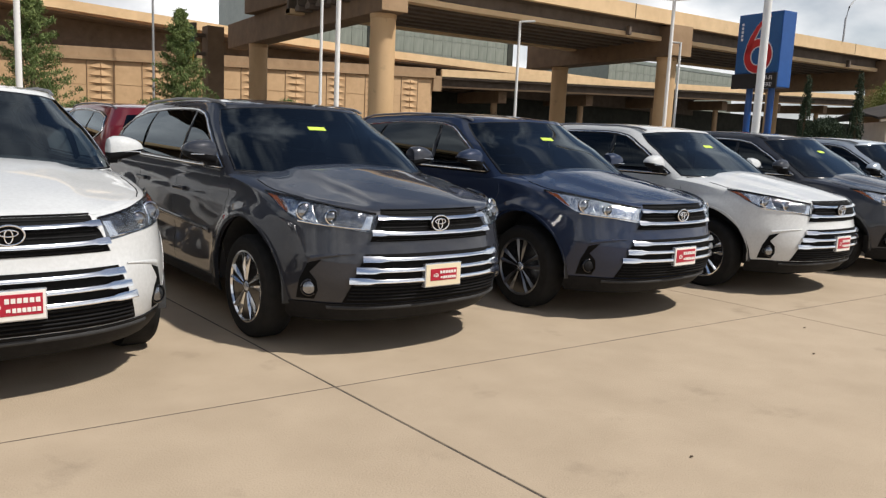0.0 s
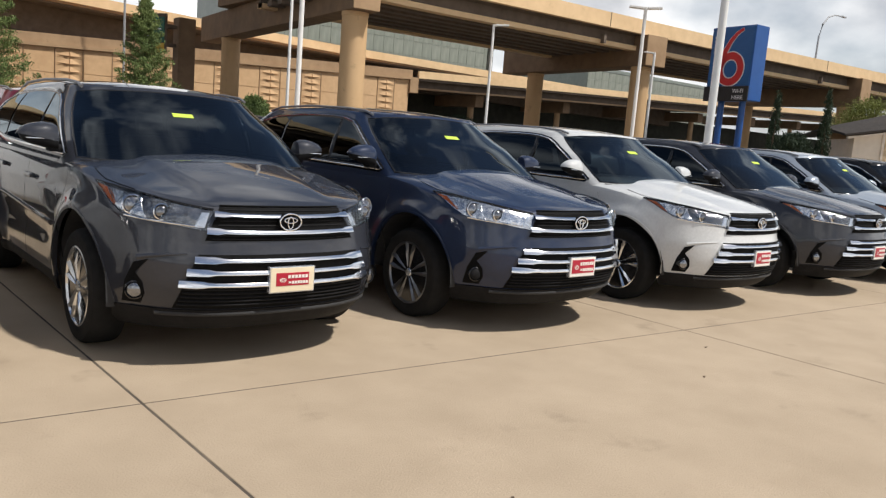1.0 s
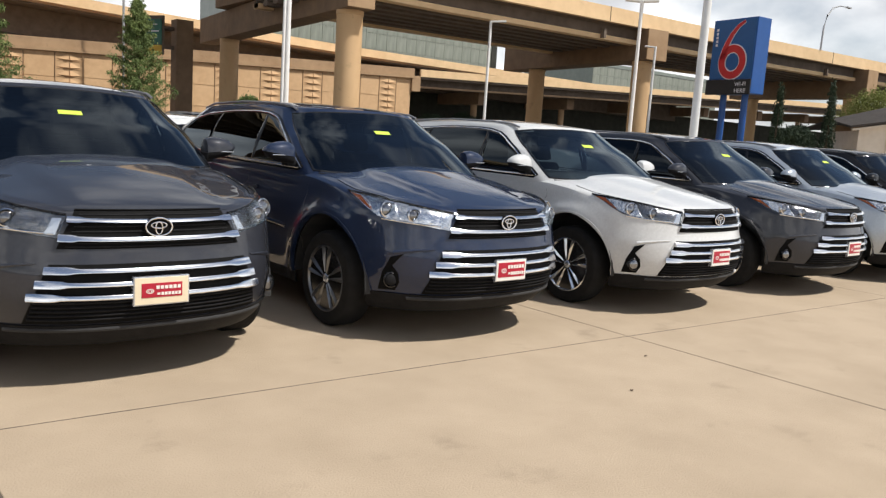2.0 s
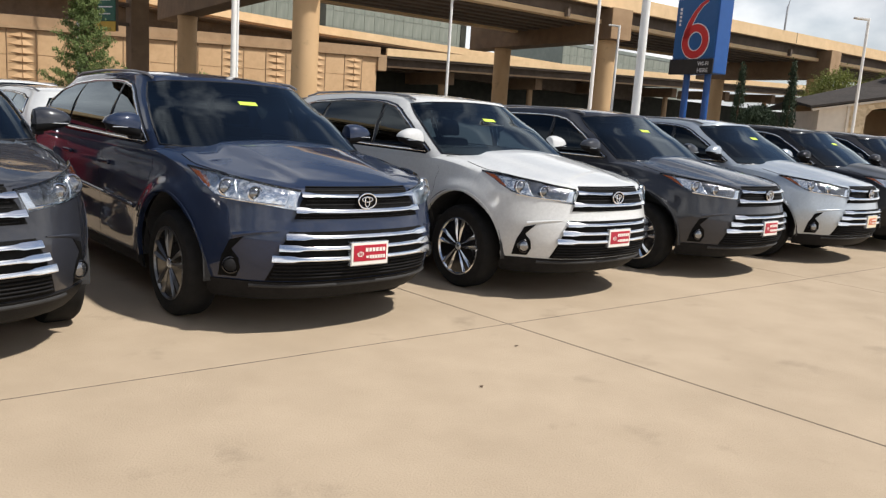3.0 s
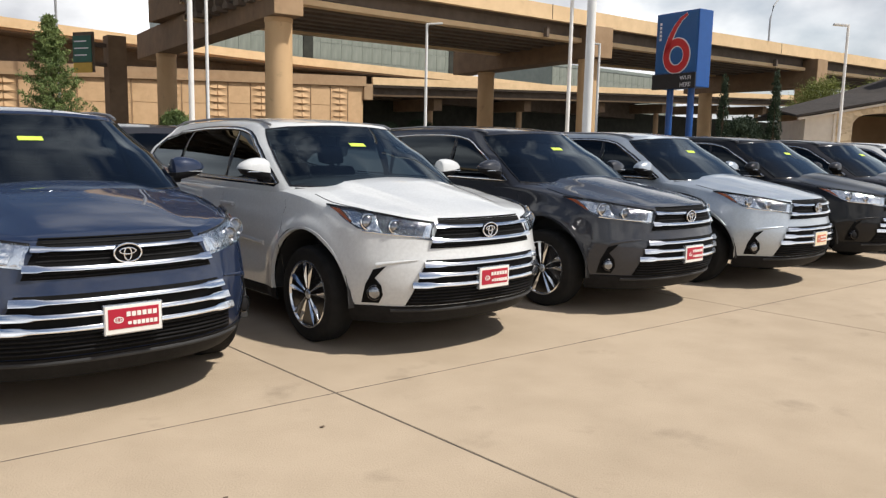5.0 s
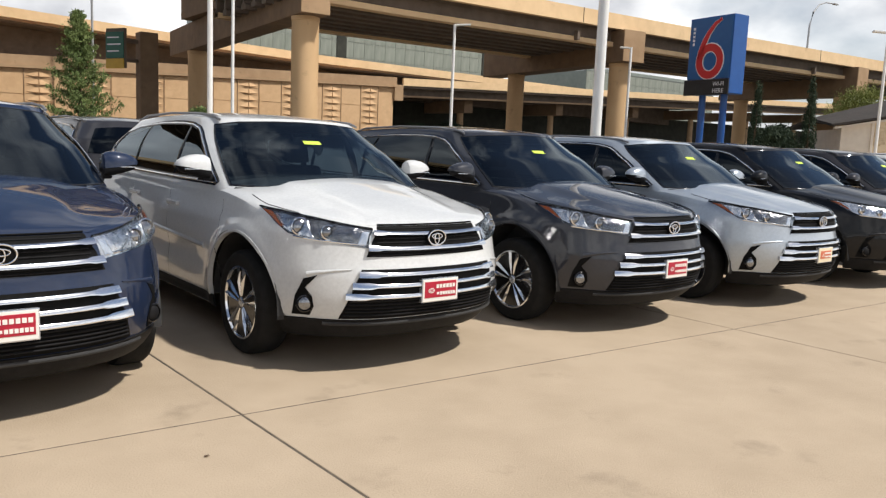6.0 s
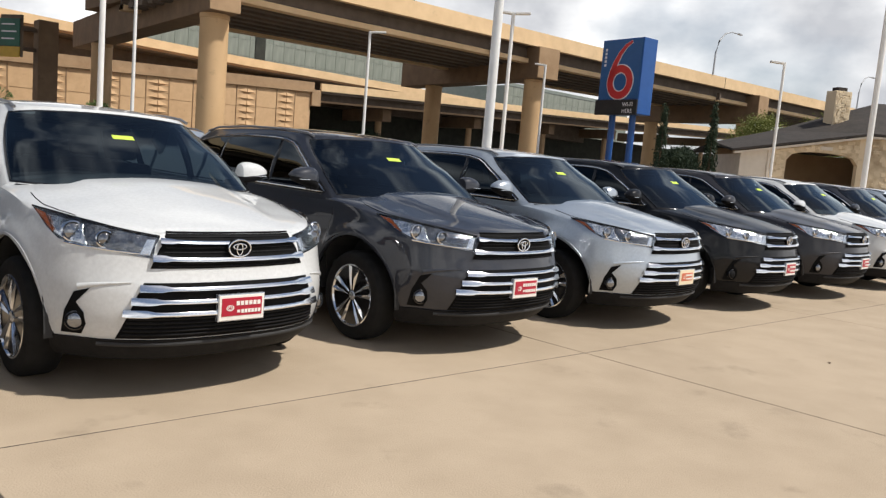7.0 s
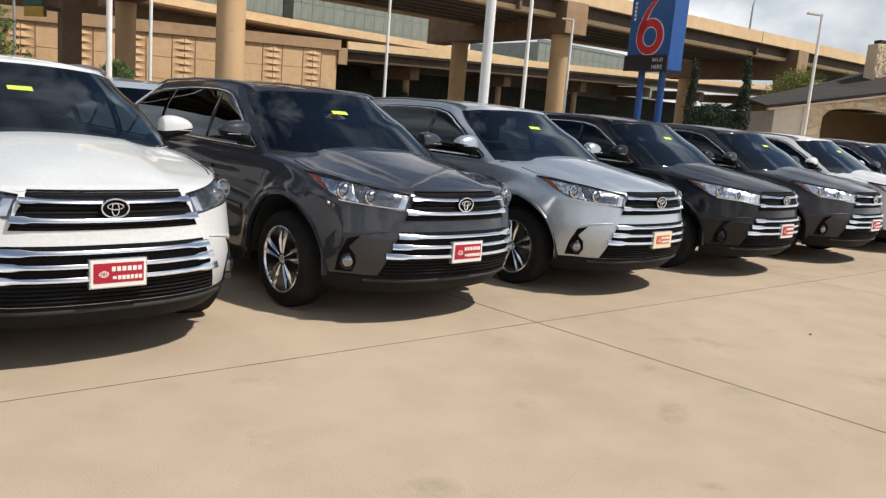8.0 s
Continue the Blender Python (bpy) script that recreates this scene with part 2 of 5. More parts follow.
# ---- mesh helpers ----
def part(name, bm, material, parent=None, label="", smooth=False):
    """Links a bmesh as one mesh object under a thing or a part."""
    me = bpy.data.meshes.new(name)
    bm.to_mesh(me)
    bm.free()
    mats = material if isinstance(material, (list, tuple)) else [material]
    for m in mats:
        me.materials.append(m)
    if smooth:
        me.shade_smooth()
        me.set_sharp_from_angle(angle=radians(32))
    ob = new(name, me)
    if parent is not None:
        ob.parent = parent
    return tagged(ob, label=label)


def box_into(bm, x0, x1, y0, y1, z0, z1, m=None, slot=0):
    vs = [bm.verts.new(Vector((x, y, z)) if m is None else m @ Vector((x, y, z))) for z in (z0, z1) for y in (y0, y1) for x in (x0, x1)]
    for f in ((0, 2, 3, 1), (4, 5, 7, 6), (0, 1, 5, 4), (2, 6, 7, 3), (0, 4, 6, 2), (1, 3, 7, 5)):
        fc = bm.faces.new([vs[i] for i in f])
        fc.material_index = slot
    return bm


def box(x0, x1, y0, y1, z0, z1, bevel=0.0, m=None):
    bm = box_into(bmesh.new(), x0, x1, y0, y1, z0, z1, m)
    if bevel:
        bmesh.ops.bevel(bm, geom=bm.edges[:], offset=bevel, segments=2, profile=0.6, affect="EDGES")
    return bm


def lathe(profile, n=32, axis="z", bm=None, m=None):
    """Turns (radius, height) pairs round an axis."""
    bm = bm or bmesh.new()
    rings = []
    for r, h in profile:
        ring = []
        for i in range(n):
            a = math.tau * i / n
            p = Vector((r * math.cos(a), r * math.sin(a), h))
            if axis == "x":
                p = Vector((p.z, p.x, p.y))
            if axis == "y":
                p = Vector((p.x, p.z, p.y))
            ring.append(bm.verts.new(m @ p if m is not None else p))
        rings.append(ring)
    for r0, r1 in zip(rings, rings[1:]):
        for i in range(n):
            bm.faces.new((r0[i], r0[(i + 1) % n], r1[(i + 1) % n], r1[i]))
    for ring in (rings[0], rings[-1]):
        bm.faces.new(ring)
    bmesh.ops.recalc_face_normals(bm, faces=bm.faces[:])
    return bm


def tube(points, radius, n=8, bm=None):
    """A round bar along points; radius is a number or one for each point."""
    bm = bm or bmesh.new()
    pts = [Vector(p) for p in points]
    rings = []
    for i, p in enumerate(pts):
        d = (pts[min(i + 1, len(pts) - 1)] - pts[max(i - 1, 0)]).normalized()
        side = d.cross(Vector((0, 0, 1)) if abs(d.z) < 0.9 else Vector((1, 0, 0))).normalized()
        up = side.cross(d)
        r = radius[i] if isinstance(radius, (list, tuple)) else radius
        rings.append([bm.verts.new(p + r * (math.cos(math.tau * k / n) * side + math.sin(math.tau * k / n) * up)) for k in range(n)])
    for r0, r1 in zip(rings, rings[1:]):
        for k in range(n):
            bm.faces.new((r0[k], r0[(k + 1) % n], r1[(k + 1) % n], r1[k]))
    bm.faces.new(rings[0])
    bm.faces.new(rings[-1])
    bmesh.ops.recalc_face_normals(bm, faces=bm.faces[:])
    return bm


def sweep(path, section, bm=None):
    """Carries a closed section of (sideways, up) pairs along a level path."""
    bm = bm or bmesh.new()
    pts = [Vector(p) for p in path]
    rings = []
    for i, p in enumerate(pts):
        d = pts[min(i + 1, len(pts) - 1)] - pts[max(i - 1, 0)]
        side = Vector((d.y, -d.x, 0)).normalized()
        rings.append([bm.verts.new(p + s * side + Vector((0, 0, u))) for s, u in section])
    n = len(section)
    for r0, r1 in zip(rings, rings[1:]):
        for k in range(n):
            bm.faces.new((r0[k], r0[(k + 1) % n], r1[(k + 1) % n], r1[k]))
    bm.faces.new(rings[0])
    bm.faces.new(rings[-1])
    bmesh.ops.recalc_face_normals(bm, faces=bm.faces[:])
    return bm


def curve_of(*pairs):
    """A smooth curve through (x, y) pairs."""
    xs, ys = [p[0] for p in pairs], [p[1] for p in pairs]
    n = len(xs)
    sl = [(ys[i + 1] - ys[i]) / (xs[i + 1] - xs[i]) for i in range(n - 1)]
    tg = [sl[0]] + [0.0 if sl[i - 1] * sl[i] <= 0 else 2 * sl[i - 1] * sl[i] / (sl[i - 1] + sl[i]) for i in range(1, n - 1)] + [sl[-1]]

    def f(x):
        if x <= xs[0]:
            return ys[0]
        if x >= xs[-1]:
            return ys[-1]
        i = max(k for k in range(n - 1) if xs[k] <= x)
        h = xs[i + 1] - xs[i]
        t = (x - xs[i]) / h
        return (2 * t**3 - 3 * t**2 + 1) * ys[i] + (t**3 - 2 * t**2 + t) * h * tg[i] + (3 * t**2 - 2 * t**3) * ys[i + 1] + (t**3 - t**2) * h * tg[i + 1]

    return f


def thing(name, m, label, category, group="", kind=""):
    ob = new(name)
    ob.matrix_basis = m
    return tagged(ob, label, category, group, kind)


# ---- ground ----
g = bmesh.new()
box_into(g, -1500, 1500, -1500, 1500, -0.6, -0.06)
tagged(part("ground", g, M["earth"]), "dusty tan ground reaching to the horizon", "ground", kind="structure")
lot = tagged(part("pavement", box(-30, 70, -40, 30, -0.05, -0.003), M["joint"]), "pale tan concrete car park with dark joints", "pavement", kind="structure")


# ---- overpass ----
def flyover_path():
    pts = [(21.2, 47.7), (30, 47.7)]
    pts += [(x, 47.7) for x in range(38, 210, 12)]
    return [(x, y, max(0, (x - 30) * 0.011) + max(0, (x - 60) * 0.008)) for x, y in pts]


DECK_W = 7.3
overpass = thing("overpass", pose(0, 0, 0), "tan concrete highway overpass on round columns", "bridge", kind="structure")
path = flyover_path()
# slab and girders wear the shade-darkened tone
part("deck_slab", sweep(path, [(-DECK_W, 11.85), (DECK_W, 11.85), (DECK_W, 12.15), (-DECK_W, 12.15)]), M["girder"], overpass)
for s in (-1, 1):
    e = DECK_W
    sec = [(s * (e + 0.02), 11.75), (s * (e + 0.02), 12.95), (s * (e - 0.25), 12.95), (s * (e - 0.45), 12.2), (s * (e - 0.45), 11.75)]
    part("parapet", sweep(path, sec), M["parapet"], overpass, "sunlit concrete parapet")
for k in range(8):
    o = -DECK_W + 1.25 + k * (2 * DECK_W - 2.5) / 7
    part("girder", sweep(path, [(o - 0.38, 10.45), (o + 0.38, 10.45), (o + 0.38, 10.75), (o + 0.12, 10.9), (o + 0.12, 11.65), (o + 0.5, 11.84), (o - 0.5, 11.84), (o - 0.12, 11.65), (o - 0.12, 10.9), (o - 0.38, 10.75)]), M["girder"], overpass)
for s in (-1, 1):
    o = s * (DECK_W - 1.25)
    # flange takes the pale parapet colour so its lower edge looks sunlit
    part("outer_flange", sweep(path, [(o - 0.44, 10.40), (o + 0.44, 10.40), (o + 0.44, 10.78), (o - 0.44, 10.78)]), M["parapet"], overpass, "lower edge of the outer girder, coloured pale to look sunlit")
# each bent: front end of the cap, how far it slants, half width, where its two columns stand, its length
for x, slant, hw, stands, length in ((22.2, 0.087, 0.90, (1.6, 27.9), 35.0), (52.1, 0.145, 1.10, (1.65, 17.6), 22.5), (92.6, 0.04, 1.08, (2.2, 15.7), 18.5)):
    lift = max(0, (x - 30) * 0.011) + max(0, (x - 60) * 0.008)
    m = pose(x, 39.7, 0, 0, 0, -math.degrees(math.atan(slant)))
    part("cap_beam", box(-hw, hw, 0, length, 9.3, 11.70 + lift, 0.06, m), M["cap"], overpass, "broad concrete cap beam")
    # paler plate over the shade-toned cap, so its front end looks lit
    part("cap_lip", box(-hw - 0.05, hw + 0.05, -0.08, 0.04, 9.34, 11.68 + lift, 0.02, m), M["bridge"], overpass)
    for y in stands:
        bm = lathe([(0.86, 0), (0.86, 9.0), (0.90, 9.05), (0.90, 9.3)], 32, "z", None, m @ Matrix.Translation((0, y, 0)))
        part("column", bm, M["column"], overpass, "round concrete column", smooth=True)
# unseen upper level, added to shade the rear columns; carried on the first bent
UP = [(-60, 53.2, 0), (-30, 53.2, 0), (0, 53.2, 0), (38, 53.2, 0)]
part("upper_deck", sweep(UP, [(-8.6, 19.6), (8.6, 19.6), (8.6, 20.1), (-8.6, 20.1)]), M["girder"], overpass)
for s in (-1, 1):
    part("upper_parapet", sweep(UP, [(s * 8.6, 19.5), (s * 8.6, 21.1), (s * 8.25, 21.1), (s * 8.25, 19.5)]), M["parapet"], overpass)
for k in range(5):
    o = -7 + 3.5 * k
    part("upper_girder", sweep(UP, [(o - 0.35, 18.4), (o + 0.35, 18.4), (o + 0.2, 19.58), (o - 0.2, 19.58)]), M["girder"], overpass)
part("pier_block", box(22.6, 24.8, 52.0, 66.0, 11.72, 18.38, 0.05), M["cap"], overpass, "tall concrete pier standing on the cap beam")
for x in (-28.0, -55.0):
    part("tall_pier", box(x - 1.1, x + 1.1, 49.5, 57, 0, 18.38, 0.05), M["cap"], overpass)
for x in (46.5, 84.0):
    lift = max(0, (x - 30) * 0.011) + max(0, (x - 60) * 0.008)
    part("deck_joint", box(x, x + 0.05, 40.35, 40.5, 11.8 + lift, 12.97 + lift), M["girder"], overpass)
    part("drain", box(x - 0.15, x + 0.15, 40.75, 41.15, 10.45 + lift, 11.2 + lift, 0.03), M["girder"], overpass)


# ---- retaining wall and the road behind ----
WALL_Y = 84.5
SLOPE = 0.036


def rise(x):
    return SLOPE * (x - 57.0)


wall = thing("retaining_wall", pose(0, 0, 0), "tan retaining wall of cast panels with ladder-like relief", "wall", kind="structure")
wp = [(-75, WALL_Y, rise(-75)), (57.2, WALL_Y, rise(57.2))]
part("wall_core", sweep(wp, [(0, -2), (-6, -2), (-6, 9.5), (0, 9.5)]), M["wall"], wall)
part("coping", sweep([(-75, WALL_Y, rise(-75)), (57.6, WALL_Y, rise(57.6))], [(0.4, 9.25), (0.4, 9.6), (-0.3, 9.6), (-0.3, 9.25)]), M["bridge"], wall)
part("wall_parapet", sweep([(-75, WALL_Y, rise(-75)), (57.6, WALL_Y, rise(57.6))], [(0.2, 9.6), (0.2, 10.55), (-0.2, 10.55), (-0.2, 9.6)]), M["bridge"], wall, "plain concrete wall top")
part("end_step", box(57.2, 58.6, WALL_Y - 0.35, WALL_Y + 1, 7.5, 9.6, 0.05), M["bridge"], wall)
PANEL = 2.8
panel = bmesh.new()
box_into(panel, 0.025, PANEL - 0.025, -0.14, 0.0, 0.03, 2.4)
mid = PANEL / 2
relief = bmesh.new()
for k in range(3):
    for q in (-1, 1):
        vs = [relief.verts.new(p) for p in ((mid + q * 0.05, -0.34, 0.14 + k * 0.8), (mid + q * 1.18, -0.15, 0.20 + k * 0.8), (mid + q * 0.05, -0.15, 0.76 + k * 0.8), (mid + q * 0.05, -0.15, 0.06 + k * 0.8))]
        for f in ((0, 1, 2), (0, 3, 1), (0, 2, 3)):
            relief.faces.new([vs[i] for i in f])
for k in range(3):
    box_into(relief, 0.12, PANEL - 0.12, -0.18, -0.14, 0.0 + k * 0.8, 0.04 + k * 0.8)
bmesh.ops.recalc_face_normals(relief, faces=relief.faces[:])
strip = bmesh.new()
box_into(strip, 0.03, 0.11, -0.20, -0.14, 0.0, 2.43)
box_into(strip, PANEL - 0.11, PANEL - 0.03, -0.20, -0.14, 0.0, 2.43)
first = part("wall_panel", panel, M["wall"], wall)
first_r = part("relief", relief, M["wall"], wall)
first_s = part("panel_strip", strip, M["bridge"], wall)
for i in range(32):
    for j in range(4):
        x = 52.0 - PANEL * i
        z = 9.2 + rise(x) - 2.43 * (j + 1)
        for src, use in ((first, True), (first_r, i % 2 == 0), (first_s, i % 2 == 0)):
            if use:
                ob = src if i == 0 and j == 0 else src.copy()
                if ob is not src:
                    scene.collection.objects.link(ob)
                ob.location = (x, WALL_Y, z)

# the road carried on beyond the wall
link = thing("highway_bridge", pose(0, 0, 0), "low concrete highway bridge on short columns", "bridge", kind="structure")
sp = [(58.6, WALL_Y, rise(58.6)), (330, WALL_Y, rise(330))]
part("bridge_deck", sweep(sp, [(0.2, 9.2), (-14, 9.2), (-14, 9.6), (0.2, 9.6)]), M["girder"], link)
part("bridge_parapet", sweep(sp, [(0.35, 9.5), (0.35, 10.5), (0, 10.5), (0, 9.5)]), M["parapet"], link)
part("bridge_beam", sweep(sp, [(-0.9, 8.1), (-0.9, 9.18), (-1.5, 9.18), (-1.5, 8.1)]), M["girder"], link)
part("lower_rail", sweep(sp, [(-0.5, 8.0), (-0.5, 8.25), (-0.8, 8.25), (-0.8, 8.0)]), M["bridge"], link)
for i in range(7):
    x = 72 + 19 * i
    # cross beams get the cap tone, darkened for the shade below the deck
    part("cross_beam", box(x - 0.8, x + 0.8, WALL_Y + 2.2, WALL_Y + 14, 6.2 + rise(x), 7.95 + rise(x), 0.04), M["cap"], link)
    for y in (WALL_Y + 4.2,):
        part("pier", lathe([(0.5, 0), (0.5, 6.2 + rise(x))], 20, "z", None, Matrix.Translation((x, y, 0))), M["bridge"], link, smooth=True)
# back wall and banks coloured near-black in place of the shade down here
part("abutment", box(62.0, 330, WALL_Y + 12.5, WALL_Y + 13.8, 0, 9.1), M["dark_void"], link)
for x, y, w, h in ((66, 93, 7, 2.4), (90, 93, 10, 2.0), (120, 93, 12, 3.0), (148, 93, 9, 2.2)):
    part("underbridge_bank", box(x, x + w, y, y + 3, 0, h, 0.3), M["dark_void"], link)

# the ramp that comes down behind the wall
ramp = thing("ramp", pose(0, 0, 0), "descending concrete ramp behind the retaining wall", "bridge", kind="structure")
rp = [(-75, 92, 4.9), (-20, 92, 2.7), (17, 92, 1.2), (35, 92, 0.55), (50.6, 92, 0.15), (78, 92, -0.1), (110, 92, -0.4), (130, 92, -0.6)]
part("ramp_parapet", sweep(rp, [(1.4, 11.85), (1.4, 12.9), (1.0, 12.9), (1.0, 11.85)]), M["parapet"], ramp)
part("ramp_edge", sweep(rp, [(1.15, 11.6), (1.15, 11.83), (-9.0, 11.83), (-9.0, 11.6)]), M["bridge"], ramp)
# beam and soffit in the same tone, darkened for shade
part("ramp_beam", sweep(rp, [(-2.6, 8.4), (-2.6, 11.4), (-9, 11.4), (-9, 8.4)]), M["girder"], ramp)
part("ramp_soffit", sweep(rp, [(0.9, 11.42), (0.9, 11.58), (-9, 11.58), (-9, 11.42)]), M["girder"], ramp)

# ---- glass office blocks ----
def office(x0, x1, y, z1, name_label, nx, nz):
    b = thing("office_building", pose(0, 0, 0), name_label, "building")
    part("core", box(x0, x1, y, y + 25, 0, z1), M["tower_frame"], b)
    pane = bmesh.new()
    w, hgt = (x1 - x0) / nx, z1 / nz
    box_into(pane, 0.03, w - 0.03, -0.12, 0, 0.04, hgt - 0.04)
    src = part("pane", pane, M["tower_glass"], b)
    for i in range(nx):
        for j in range(nz):
            ob = src if i == j == 0 else src.copy()
            if ob is not src:
                scene.collection.objects.link(ob)
            ob.location = (x0 + i * w, y, j * hgt)
    part("roof_edge", box(x0 - 0.2, x1 + 0.2, y - 0.25, y + 0.2, z1, z1 + 0.8), M["tower_frame"], b)
    return b


tower = office(53, 111, 130, 36, "green-grey glass office block behind the overpass", 24, 12)
# flat near-black strips over the panes, for a slot and a dark edge
part("recess", box(73.4, 75.5, 129.72, 129.87, 0, 36), M["dark_void"], tower, "near-black strip in place of a vertical slot")
part("corner_mullion", box(109.6, 111.1, 129.72, 129.87, 0, 36), M["dark_void"], tower)
office(143, 196, 130, 21.8, "lower green-grey glass office block", 20, 9)


# ---- lamp posts ----
def lamp_post(x, y, h, r, heads, label, head_len=0.8, mat="white_pole"):
    p = thing("lamp_post", pose(x, y, 0), label, "street lamp", "car park lamp posts")
    part("pole", lathe([(r * 1.8, 0), (r * 1.8, 0.25), (r * 1.15, 0.3), (r, h)], 16), M[mat], p, smooth=True)
    for k, (dx, dy) in enumerate(heads):
        m = pose(0, 0, h - 0.15, 0, -4, math.degrees(math.atan2(dy, dx)))
        part("lamp_head", box(0.1, 0.1 + head_len, -0.18, 0.18, 0.02, 0.14, 0.03, m), M[mat], p)
        part("arm", box(-0.05, 0.2, -0.05, 0.05, 0.0, 0.10, 0.01, m), M[mat], p)


# ---- roadside sign ----
def pylon_sign(x, y, yaw):
    s = thing("pylon_sign", pose(x, y, 0, 0, 0, yaw), "tall blue roadside sign with a red curved mark", "sign")
    for px in (-1.05, 1.05):
        part("post", lathe([(0.27, 0), (0.27, 6.5)], 16, "z", None, Matrix.Translation((px, 0, 0))), M["sign_edge"], s, smooth=True)
    part("cabinet", box(-2.1, 2.1, -0.8, 0.8, 6.5, 12.4, 0.05), M["sign_edge"], s)
    part("face_panel", box(-2.0, 2.0, -0.85, -0.79, 7.7, 12.3, 0.01), M["sign_blue"], s)
    part("lower_box", box(-2.25, 2.08, -0.92, -0.78, 6.42, 7.62, 0.04), M["sign_black"], s)
    def mark(wd, off, mat, name):
        bm = bmesh.new()
        pts = []
        for i in range(34):
            t = math.tau * i / 33
            pts.append((0.10 + 1.0 * math.cos(t + 2.5), 9.0 + 1.05 * math.sin(t + 2.5)))
        tail = [(-0.86, 9.2), (-0.80, 9.75), (-0.55, 10.45), (-0.12, 11.2), (0.42, 11.8), (1.0, 12.12)]
        for line, w0, w1 in ((pts, wd, wd), (tail, wd, wd * 0.35)):
            prev = None
            for i, (u, v) in enumerate(line):
                a, b = line[max(0, i - 1)], line[min(len(line) - 1, i + 1)]
                tx, tz = b[0] - a[0], b[1] - a[1]
                ln = math.hypot(tx, tz) or 1
                w = w0 + (w1 - w0) * i / (len(line) - 1)
                q = [bm.verts.new((u + k * w * -tz / ln, off, v + k * w * tx / ln)) for k in (-1, 1)]
                if prev:
                    bm.faces.new((prev[0], prev[1], q[1], q[0]))
                prev = q
        ext = bmesh.ops.extrude_face_region(bm, geom=bm.faces[:])
        for v in ext["geom"]:
            if isinstance(v, bmesh.types.BMVert):
                v.co.y += 0.03
        bmesh.ops.recalc_face_normals(bm, faces=bm.faces[:])
        part(name, bm, mat, s)
    mark(0.37, -0.885, M["sign_white"], "mark_outline")
    mark(0.29, -0.92, M["sign_red"], "red_mark")
    for txt, z in (("WI-FI", 7.08), ("HERE", 6.56)):
        c = bpy.data.curves.new("lettering", "FONT")
        c.body, c.size, c.extrude = txt, 0.46, 0.01
        c.materials.append(M["sign_white"])
        ob = new("lettering", c)
        ob.parent = s
        ob.matrix_basis = pose(0.62, -0.935, z, 90, 0, 0)
    for k in range(5):
        part("name_bar", box(-1.72, -1.52, -0.87, -0.84, 10.3 + k * 0.30, 10.5 + k * 0.30), M["sign_white"], s)
    return s


pylon_sign(53.4, 32.5, -96)
lamp_post(10.4, 25.5, 13.5, 0.095, [(1, 0)], "tall white steel lamp post behind the cars")
lamp_post(16.9, 39.6, 14.5, 0.085, [(1, 0)], "tall white steel lamp post near the overpass")
lamp_post(32.4, 38.9, 9.9, 0.095, [(1, -0.8)], "white lamp post with one flat head", 1.0)
lamp_post(30.6, 24.1, 9.6, 0.095, [(1, -1), (-1, 1)], "white lamp post with twin flat heads")
lamp_post(11.4, 6.45, 10.5, 0.085, [(-1, 0.5)], "thick white lamp post among the cars")
lamp_post(50.0, 38.2, 10.2, 0.10, [(-1, 1)], "white lamp post with one flat head")
lamp_post(49.7, 18.15, 9.6, 0.085, [(-1, 1)], "white lamp post with one flat head", 0.8)
lamp_post(36.2, 7.9, 12.0, 0.11, [(-1, 1)], "tall white lamp post beside the stone building")
lamp_post(-1.3, 27.5, 12.0, 0.10, [(1, 0)], "tall white steel lamp post behind the cars")
lamp_post(18.4, 80.0, 22.0, 0.11, [(1, 0)], "thin grey highway lamp pole", 1.5, "grey_pole")


def arm_lamp(x, y, z, h, reach):
    p = thing("highway_lamp", pose(x, y, z), "thin curved highway lamp on the overpass", "street lamp", "overpass lamps")
    pts = [(0, 0, 0), (0.05, 0, h * 0.45), (reach * 0.12, 0, h * 0.72), (reach * 0.35, 0, h * 0.9), (reach * 0.65, 0, h * 0.98), (reach, 0, h)]
    part("mast", tube(pts, [0.11, 0.10, 0.09, 0.08, 0.07, 0.06], 8), M["grey_pole"], p, smooth=True)
    part("lamp_head", box(reach - 0.1, reach + 0.8, -0.15, 0.15, h - 0.08, h + 0.08, 0.03), M["grey_pole"], p)


arm_lamp(81.0, 40.35, 13.7, 5.2, 4.6)
arm_lamp(124.0, 40.35, 14.5, 5.2, 4.6)

# ---- gantry with road signs ----
gantry = thing("sign_gantry", pose(19.6, 65.8, 0, 0, 0, 0), "dark square column carrying green road signs", "road sign")
# shaft in the cap tone, its shade put into the colour
part("shaft", box(-0.75, 0.75, -0.75, 0.75, 0, 10.2, 0.05), M["cap"], gantry)
part("bracket", box(-1.9, -0.76, -0.2, 0.2, 7.6, 7.9, 0.03), M["girder"], gantry)
part("bracket", box(-1.9, -0.76, -0.2, 0.2, 9.2, 9.5, 0.03), M["girder"], gantry)
gm = pose(-3.0, -1.6, 0, 0, 0, -62)
part("sign_panel", box(-1.0, 1.0, -0.08, 0.0, 7.7, 9.8, 0.02, gm), M["road_green"], gantry, "green road sign")
part("exit_panel", box(-1.0, 1.0, -0.08, 0.0, 6.85, 7.65, 0.02, gm), M["road_yellow"], gantry, "yellow road sign panel")
for k in range(3):
    part("legend_bar", box(-0.8, 0.5 + 0.2 * (k % 2), -0.11, -0.07, 8.2 + k * 0.55, 8.3 + k * 0.55, 0.0, gm), M["sign_white"], gantry)
part("sign_frame", box(-1.05, 1.05, 0.02, 0.25, 6.9, 10.1, 0.02, gm), M["girder"], gantry)


